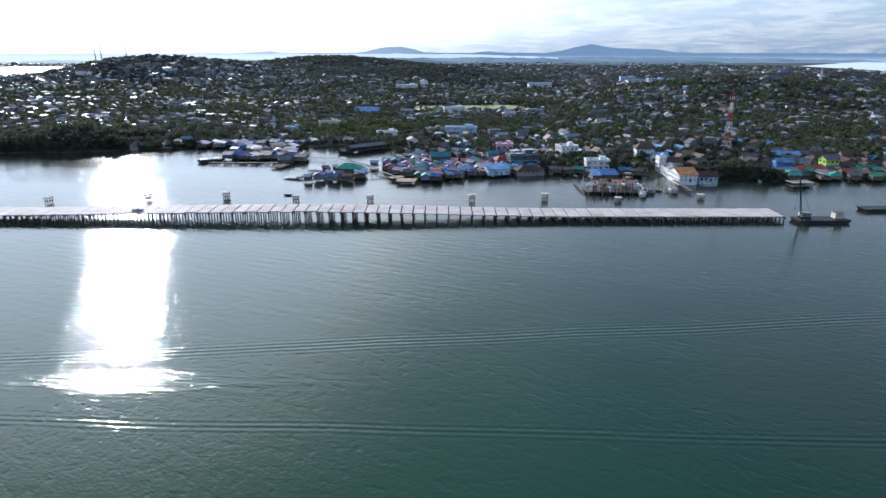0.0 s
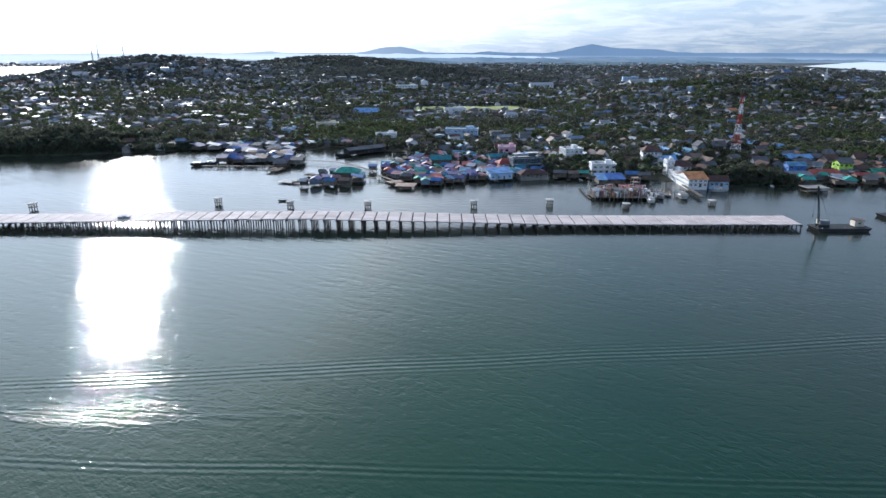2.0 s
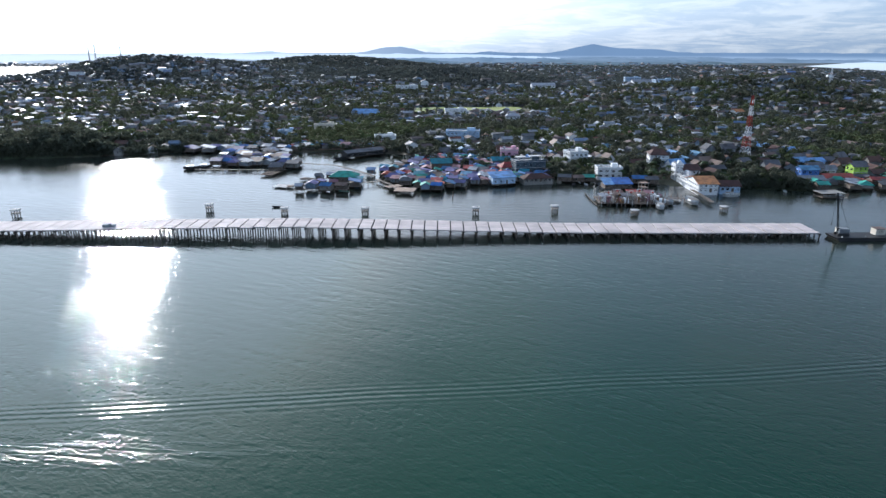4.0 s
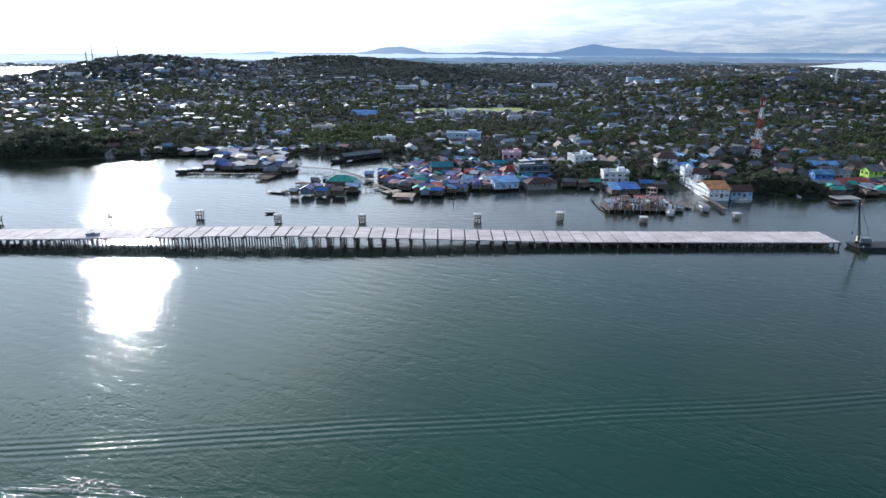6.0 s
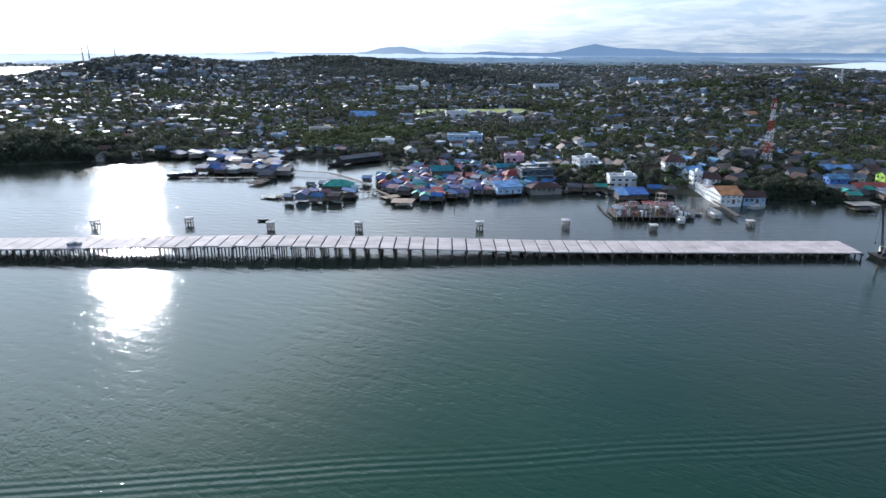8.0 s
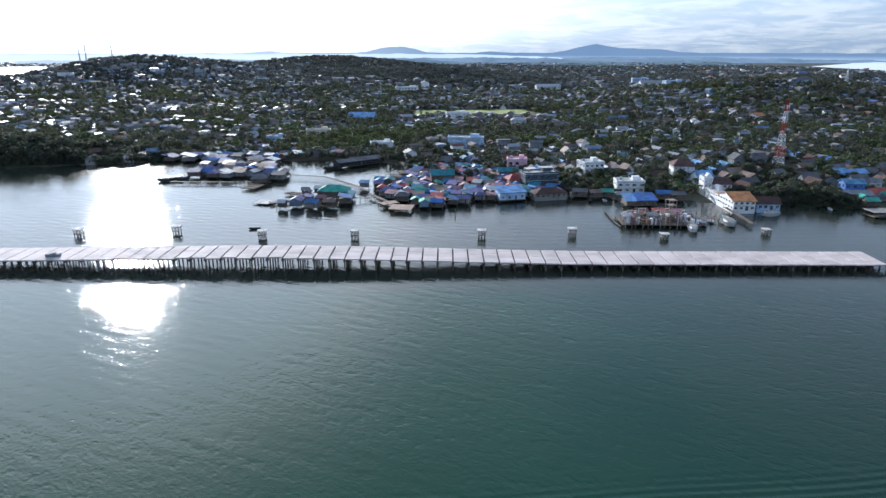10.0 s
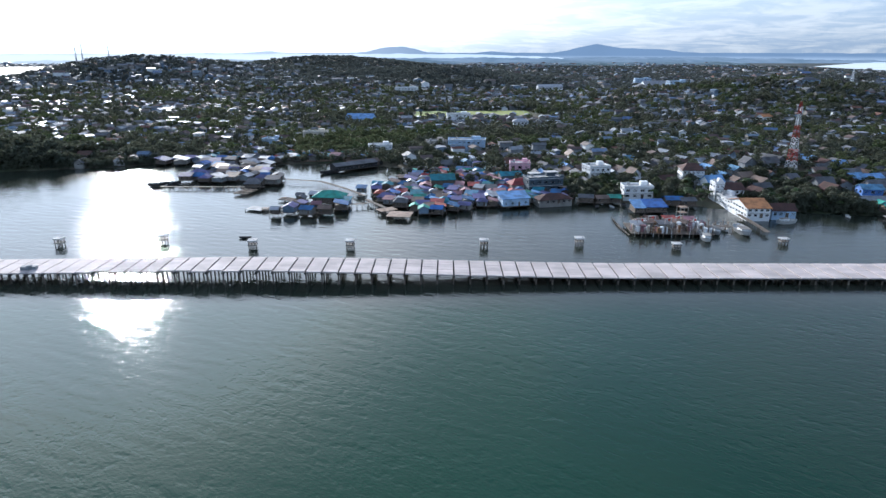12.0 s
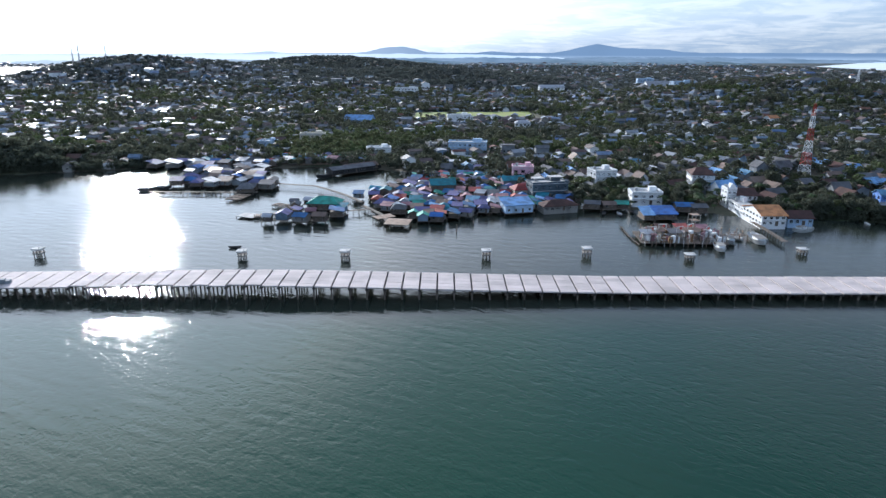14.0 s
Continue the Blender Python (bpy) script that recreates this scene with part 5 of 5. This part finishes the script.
def palm(seed, height):
    rng = np.random.default_rng(seed)
    bm = bmesh.new()
    pts = [Vector((0.5 * (k / 5) ** 2, 0.2 * k / 5, height * k / 5 - 0.3)) for k in range(6)]
    for a, b in zip(pts, pts[1:]):
        bar(bm, a, b, 0.17, 6, 0.15)
    trunk = to_mesh("trunk", bm, M_BARK)
    v, f = [], []
    tip = np.array(pts[-1])
    for k in range(18):
        a = k * 2.4
        out = np.array([math.cos(a), math.sin(a), 0])
        sd = np.array([-math.sin(a), math.cos(a), 0])
        lift = rng.uniform(-0.1, 0.9)
        spine = [tip + out * s * 3.4 + np.array([0, 0, lift * s * 1.8 - 2.6 * s * s]) for s in (0, 0.33, 0.66, 1.0)]
        wid = (0.12, 0.5, 0.42, 0.06)
        for s in (-1, 1):
            i = len(v)
            for p, w in zip(spine, wid):
                v += [p, p + sd * w * s - np.array([0, 0, w * 0.5])]
            for j in range(3):
                f.append((i + 2 * j, i + 2 * j + 1, i + 2 * j + 3, i + 2 * j + 2))
    return trunk, mesh_of("fronds", v, f, M_PALM)


KINDS = [("tree", *broadleaf(1, 8.5, 4.6, M_LEAF)), ("tree", *broadleaf(2, 7.0, 4.0, M_LEAF_B)), ("tree", *broadleaf(3, 10.0, 4.8, M_LEAF)), ("tree", *broadleaf(4, 6.0, 3.6, M_LEAF_B)),
         ("palm", *palm(5, 9.0)), ("palm", *palm(6, 7.5))]
TREE_LABEL = {"tree": "leafy green broadleaf tree growing between houses", "palm": "tall coconut palm with drooping green fronds"}
TREES = []


def tree(x, y, k, s, turn):
    name, trunk, crown = KINDS[k]
    r = root(name, x, y, gz(x, y) - 0.1, turn, TREE_LABEL[name], name, "trees of the shore")
    put("trunk", trunk, r, (0, 0, 0), (s, s, s))
    put("crown", crown, r, (0, 0, 0), (s, s, s * 0.95))


rt = random.Random(77)
SET_TREES = [(169, 380, 0, 1.0), (174, 379, 2, 0.95), (179, 378, 1, 1.1), (184, 377, 0, 1.05), (189, 375, 2, 0.95), (193, 377, 0, 1.1), (177, 386, 0, 1.1), (189, 386, 2, 1.0), (183, 391, 1, 1.1), (197, 390, 0, 0.9), (172, 392, 0, 1.0), (186, 401, 0, 0.9), (196, 383, 1, 0.8), (68, 395, 1, 0.8), (73, 397, 0, 0.85), (79, 396, 1, 0.9),
             (69, 424, 0, 0.8), (113, 398, 2, 0.8), (116, 405, 0, 0.9), (110, 407, 0, 0.9), (119, 396, 1, 0.85), (122, 402, 0, 0.8), (84, 404, 1, 0.8), (76, 408, 0, 0.9), (222, 392, 0, 0.7), (66, 402, 0, 1.0), (71, 412, 2, 0.9), (80, 418, 0, 1.0), (62, 428, 1, 0.9), (86, 396, 0, 0.8), (107, 414, 0, 1.0),
             (120, 412, 2, 0.9), (126, 408, 1, 0.8), (114, 420, 1, 1.0), (98, 422, 0, 0.9), (-16, 474, 0, 0.9), (-11, 479, 2, 0.8), (-20, 481, 0, 0.9), (150, 420, 0, 0.9), (160, 392, 0, 0.8), (164, 386, 1, 0.8)]
for x, y, k, s in SET_TREES:
    tree(x, y, k, s, rt.uniform(0, 360))
    take(x, y, 2.2)

# ---------------- the town behind ----------------


class Heap:
    """Collects many small shapes into one mesh."""

    def __init__(self, mats):
        self.v, self.f, self.m, self.mats = [], [], [], mats

    def add(self, verts, faces, index):
        i = len(self.v)
        self.v += verts
        self.f += [tuple(i + k for k in f) for f in faces]
        self.m += [index] * len(faces)

    def make(self, name, label, category):
        me = bpy.data.meshes.new(name)
        me.from_pydata(self.v, [], self.f)
        for m in self.mats:
            me.materials.append(m)
        me.polygons.foreach_set("material_index", self.m)
        return tagged(new(name, me), label, category, kind="stuff")


TOWN_MATS = W_TOWN[:6] + [material(m.name + "_far", tuple(c), rough, metal, vary=0.35, grain=1.0, coarse=0.3, per="island", hue=0.02, spec=0.3) for m, c, rough, metal in
                         ((R_GREY, (0.15, 0.155, 0.17), 0.7, 0.0), (R_ZINC, (0.27, 0.29, 0.32), 0.55, 0.35), (R_RUST, (0.14, 0.105, 0.095), 0.7, 0.0), (R_BROWN, (0.12, 0.08, 0.075), 0.8, 0.0), (R_TILE, (0.18, 0.085, 0.06), 0.8, 0.0),
                          (R_SKY, (0.14, 0.2, 0.27), 0.5, 0.2), (R_BLUE, (0.09, 0.16, 0.28), 0.5, 0.0))] + [M_GLASS]
GLASS_I = len(TOWN_MATS) - 1


def far_house(heap, rng, x, y, z, w, d, h, turn, detail):
    c, s = math.cos(turn), math.sin(turn)

    def at(px, py, pz):
        return (x + c * px - s * py, y + s * px + c * py, z + pz)

    low = rng.random() < 0.18          # a nearly flat metal roof
    rise = d * (rng.uniform(0.02, 0.09) if low else rng.uniform(0.14, 0.28))
    wall = rng.choice((0, 0, 1, 2, 3, 3, 4, 5))
    roof = 6 + (rng.choice((1, 1, 1, 0, 5)) if low else rng.choice((0, 0, 0, 0, 1, 1, 2, 2, 3, 3, 0, 4, 5, 6)))
    a, b = w / 2, d / 2
    v = [at(-a, -b, -1), at(a, -b, -1), at(a, b, -1), at(-a, b, -1), at(-a, -b, h), at(a, -b, h), at(a, b, h), at(-a, b, h), at(-a, 0, h + rise), at(a, 0, h + rise)]
    heap.add(v, [(0, 1, 5, 4), (1, 2, 6, 9, 5), (2, 3, 7, 6), (3, 0, 4, 8, 7)], wall)
    e, o = 0.5, 0.6
    drop = rise * o / b
    r = [at(-a - e, -b - o, h - drop), at(a + e, -b - o, h - drop), at(a + e, 0, h + rise), at(-a - e, 0, h + rise), at(a + e, b + o, h - drop), at(-a - e, b + o, h - drop)]
    lift = [(p[0], p[1], p[2] + 0.16) for p in r]
    heap.add(r + lift, [(6, 7, 8, 9), (9, 8, 10, 11), (0, 6, 9, 3), (3, 9, 11, 5), (1, 2, 8, 7), (2, 4, 10, 8), (0, 1, 7, 6), (4, 5, 11, 10)], roof)
    if detail:
        for k in range(3):
            u = (k - 1) * w * 0.3
            heap.add([at(u - 0.6, -b - 0.04, 0.9), at(u + 0.6, -b - 0.04, 0.9), at(u + 0.6, -b - 0.04, 2.1), at(u - 0.6, -b - 0.04, 2.1)], [(0, 1, 2, 3)], GLASS_I)
            heap.add([at(-a - 0.04, u * 0.6 - 0.5, 0.9), at(-a - 0.04, u * 0.6 + 0.5, 0.9), at(-a - 0.04, u * 0.6 + 0.5, 2.1), at(-a - 0.04, u * 0.6 - 0.5, 2.1)], [(3, 2, 1, 0)], GLASS_I)


CELL = {}


def spot_free(x, y, rad):
    i, j = int(x // 14), int(y // 14)
    for a in (-1, 0, 1):
        for b in (-1, 0, 1):
            for px, py, pr in CELL.get((i + a, j + b), ()):
                if (px - x) ** 2 + (py - y) ** 2 < (pr + rad) ** 2:
                    return False
    return True


def spot_take(x, y, rad):
    CELL.setdefault((int(x // 14), int(y // 14)), []).append((x, y, rad))


for x, y, rad in TAKEN:
    if rad < 9:
        spot_take(x, y, rad)
    else:
        for k in range(-3, 4):
            for q in range(-2, 3):
                spot_take(x + k * rad / 4, y + q * rad / 5, 4)


def woods(x, y):
    """How wooded the place is, 0 to 1."""
    n = 0.5 + 0.75 * noise.noise((x / 75.0, y / 60.0, 3.3)) + 0.3 * noise.noise((x / 25.0, y / 25.0, 8.1))
    for cx, cy, rx, ry, amount in ((-20, 1370, 240, 130, 1.2), (-330, 1950, 380, 200, 1.3), (-85, 590, 70, 45, 0.9), (430, 930, 120, 60, 0.7), (-300, 480, 80, 60, 0.9), (300, 520, 140, 90, 0.35),
                                   (-60, 740, 110, 60, 0.5), (-720, 1370, 280, 90, 0.6), (170, 580, 160, 70, 0.1)):
        n += amount * math.exp(-((x - cx) / rx) ** 2 - ((y - cy) / ry) ** 2)
    return n


def in_view(x, y, slack=40):
    return abs(x) < 0.735 * y + slack


def on_field(x, y, pad=4):
    return -34 - pad < x < 94 + pad and 782 - pad < y < 832 + pad


rh = random.Random(404)
near_count = 0
NEAR_HOUSES = []
mid_houses, far_houses = Heap(TOWN_MATS), Heap(TOWN_MATS)
# streets wander through the quarter; houses stand along them
for row in range(400):
    y0 = 398 + 11.5 * row * (1 + row * 0.0026)
    if y0 > 3300:
        break
    x = -0.75 * y0 - 40
    turn0 = 0.25 * math.sin(y0 / 60.0)
    while x < 0.75 * y0 + 40:
        step = rh.uniform(8.5, 13.5) * (1 if y0 < 1000 else 1.6 if y0 < 1700 else 2.6)
        x += step
        px, py = x + rh.uniform(-2, 2), y0 + rh.uniform(-5, 5) + 8 * math.sin(x / 55.0)
        z = ground_z(px, py)
        wd = woods(px, py)
        if z < 0.7 or on_field(px, py, 9) or wd > rh.uniform(0.68, 1.05) or not in_view(px, py):
            continue
        rad = 4.2
        if not spot_free(px, py, rad):
            continue
        spot_take(px, py, rad)
        w, d, h = rh.uniform(6, 10.5), rh.uniform(5, 7.5), rh.choice((2.9, 3.0, 3.2, 3.4, 5.8))
        turn = turn0 + 0.5 * math.pi * rh.randrange(2) + rh.uniform(-0.2, 0.2)
        if near_count < 150 and py < 545:
            near_count += 1
            NEAR_HOUSES.append((px, py, z, w, d, h, math.degrees(turn), rh.choice(ROOFS_TOWN), rh.choice(W_TOWN + [M_DINGY, M_GREY, M_DINGY, M_TIMBER])))
        elif py < 1150:
            far_house(mid_houses, rh, px, py, z, w, d, h, turn, py < 800)
        else:
            g = 1.0 if rh.random() < 0.85 else 1.9
            far_house(far_houses, rh, px, py, z, w * g, d * g, h * (1 if g < 1.1 else 1.5), turn, False)
mid_houses.make("town_houses", "crowded low town houses with grey, rust and blue roofs", "houses")
far_houses.make("far_town_houses", "distant low houses with pale and rust roofs", "houses")


def town_house(px, py, z, w, d, h, turn, roof, wall):
    r = root("town_house", px, py, z, turn, f"{WALLWORD[wall]} town house with {WORD[roof]} roof", "house", "houses near the shore")
    rise = d * 0.25
    wall_ob = put("wall", U_WALL, r, (0, 0, -1.0), (w, d, (h + 1 + rise)), mat=wall)
    top = -1.0 + 0.7 * (h + 1 + rise)
    put("roof", U_GABLE, r, (0, 0, top - 0.1), (w + 1.1, d + 1.3, 0.3 * (h + 1 + rise) * (d + 1.3) / d + 0.12), mat=roof)
    put("porch_roof", U_SHED, r, (0, -d / 2 - 1.2, min(2.2, top - 0.6)), (w * 0.6, 2.2, 0.5), mat=roof)
    for u in (-0.33, 0.33):
        put("window", U_WIN, wall_ob, (u * w, -d / 2, 0.9), (1.2, 0.18, 1.1))
    put("door", U_DOOR, wall_ob, (0, -d / 2, 0), (1.0, 0.18, 2.05))
    put("window", U_WIN, wall_ob, (-w / 2, 0, 0.9), (1.2, 0.18, 1.1), -90)


for row in NEAR_HOUSES:
    town_house(*row)

# ---------------- trees of the town ----------------
rngt = np.random.default_rng(9)


def clump_template(seed, count, size, height, spread):
    rng = np.random.default_rng(seed)
    v, f = leaf_cloud(rng, crown_blobs(rng, height, spread, 6), count, size)
    return np.array(v), np.array(f)


def forest(name, spots, templates, mat, label):
    """Joins many crowns into one mesh."""
    vs, fs, base = [], [], 0
    for x, y, z, s, a, k in spots:
        v, f = templates[k % len(templates)]
        c, sn = math.cos(a), math.sin(a)
        q = np.empty_like(v)
        q[:, 0] = x + s * (c * v[:, 0] - sn * v[:, 1])
        q[:, 1] = y + s * (sn * v[:, 0] + c * v[:, 1])
        q[:, 2] = z + min(s, 1.15) * v[:, 2] * (0.85 + 0.3 * ((k * 7) % 5) / 5)
        vs.append(q)
        fs.append(f + base)
        base += len(v)
    v, f = np.concatenate(vs), np.concatenate(fs)
    me = bpy.data.meshes.new(name)
    me.vertices.add(len(v))
    me.vertices.foreach_set("co", v.reshape(-1).astype(np.float32))
    me.loops.add(f.size)
    me.loops.foreach_set("vertex_index", f.reshape(-1).astype(np.int32))
    me.polygons.add(len(f))
    me.polygons.foreach_set("loop_start", np.arange(0, f.size, 3, dtype=np.int32))
    me.update(calc_edges=True)
    me.materials.append(mat)
    return tagged(new(name, me), label, "trees", kind="stuff")


single, mid_dark, mid_light, far_spots = [], [], [], []
y = 372.0
while y < 2900:
    gap = 5.2 if y < 700 else 6.5 if y < 1100 else 10.0 if y < 1800 else 17.0 if y < 2700 else 26.0
    x = -0.75 * y - 30
    while x < 0.75 * y + 30:
        x += gap * rh.uniform(0.7, 1.3)
        px, py = x, y + rh.uniform(-0.5, 0.5) * gap
        wd = woods(px, py)
        if wd < rh.uniform(0.06, 0.78) or on_field(px, py, 3) or (198 < px < 300 and py < 404):
            continue
        if -50 < px < 110 and 690 < py < 785 and rh.random() < 0.85:
            continue
        z = ground_z(px, py)
        if z < 0.45:
            continue
        if py < 1150 and not spot_free(px, py, -1.2 if py > 540 else 0.1):
            continue
        s = rh.uniform(0.55, 1.1) * (0.88 if py < 700 else 1.0) * (1.6 if px < -245 and py < 560 else 1.0)
        if py < 520 and len(single) < 190 and rh.random() < 0.75:
            single.append((px, py, rh.choice((0, 0, 1, 2, 2, 3, 4, 4, 5)), s * 0.95, rh.uniform(0, 360)))
        elif py < 1150:
            (mid_light if noise.noise((px / 60, py / 60, 20)) + 0.7 * math.exp(-((px + 85) / 70) ** 2 - ((py - 595) / 50) ** 2) > 0.12 else mid_dark).append((px, py, z - 0.8, s, rh.uniform(0, 6.28), rh.randrange(20)))
        else:
            g = 1.25 if py < 1800 else 1.9 if py < 2700 else 2.6
            far_spots.append((px, py, z - 1.2 * g, s * g, rh.uniform(0, 6.28), rh.randrange(20)))
    y += gap * 0.9
for row in single:
    tree(*row)
# low scrub and mangrove down to the waterline where no houses stand
for x0, x1 in ((-430, -186), (276, 420), (163, 198)):
    x = x0
    while x < x1:
        x += rh.uniform(1.6, 3.2)
        for back in (0.6, 3.5, 7.0):
            sy = float(np.interp(x, SHORE_X, SHORE_Y)) + back + rh.uniform(-0.8, 1.0)
            mid_dark.append((x, sy, -2.0 + 0.12 * back, rh.uniform(0.6, 0.85), rh.uniform(0, 6.28), rh.randrange(20)))
T_MID = [clump_template(40 + k, 110, 1.5, h, w) for k, (h, w) in enumerate(((8, 4.2), (9.5, 4.6), (6.5, 3.6), (7.5, 5.0), (10.5, 4.0)))]
T_FAR = [clump_template(60 + k, 34, 3.0, h, w) for k, (h, w) in enumerate(((8, 4.6), (9.5, 5.0), (7.0, 5.0)))]
forest("town_trees", mid_dark, T_MID, M_LEAF, "dark green trees crowded between the town houses")
forest("light_town_trees", mid_light, T_MID, M_LEAF_B, "lighter green trees and scrub between houses")
forest("far_woods", far_spots, T_FAR, M_LEAF_FAR, "far woods over low hills, paled by painted haze")
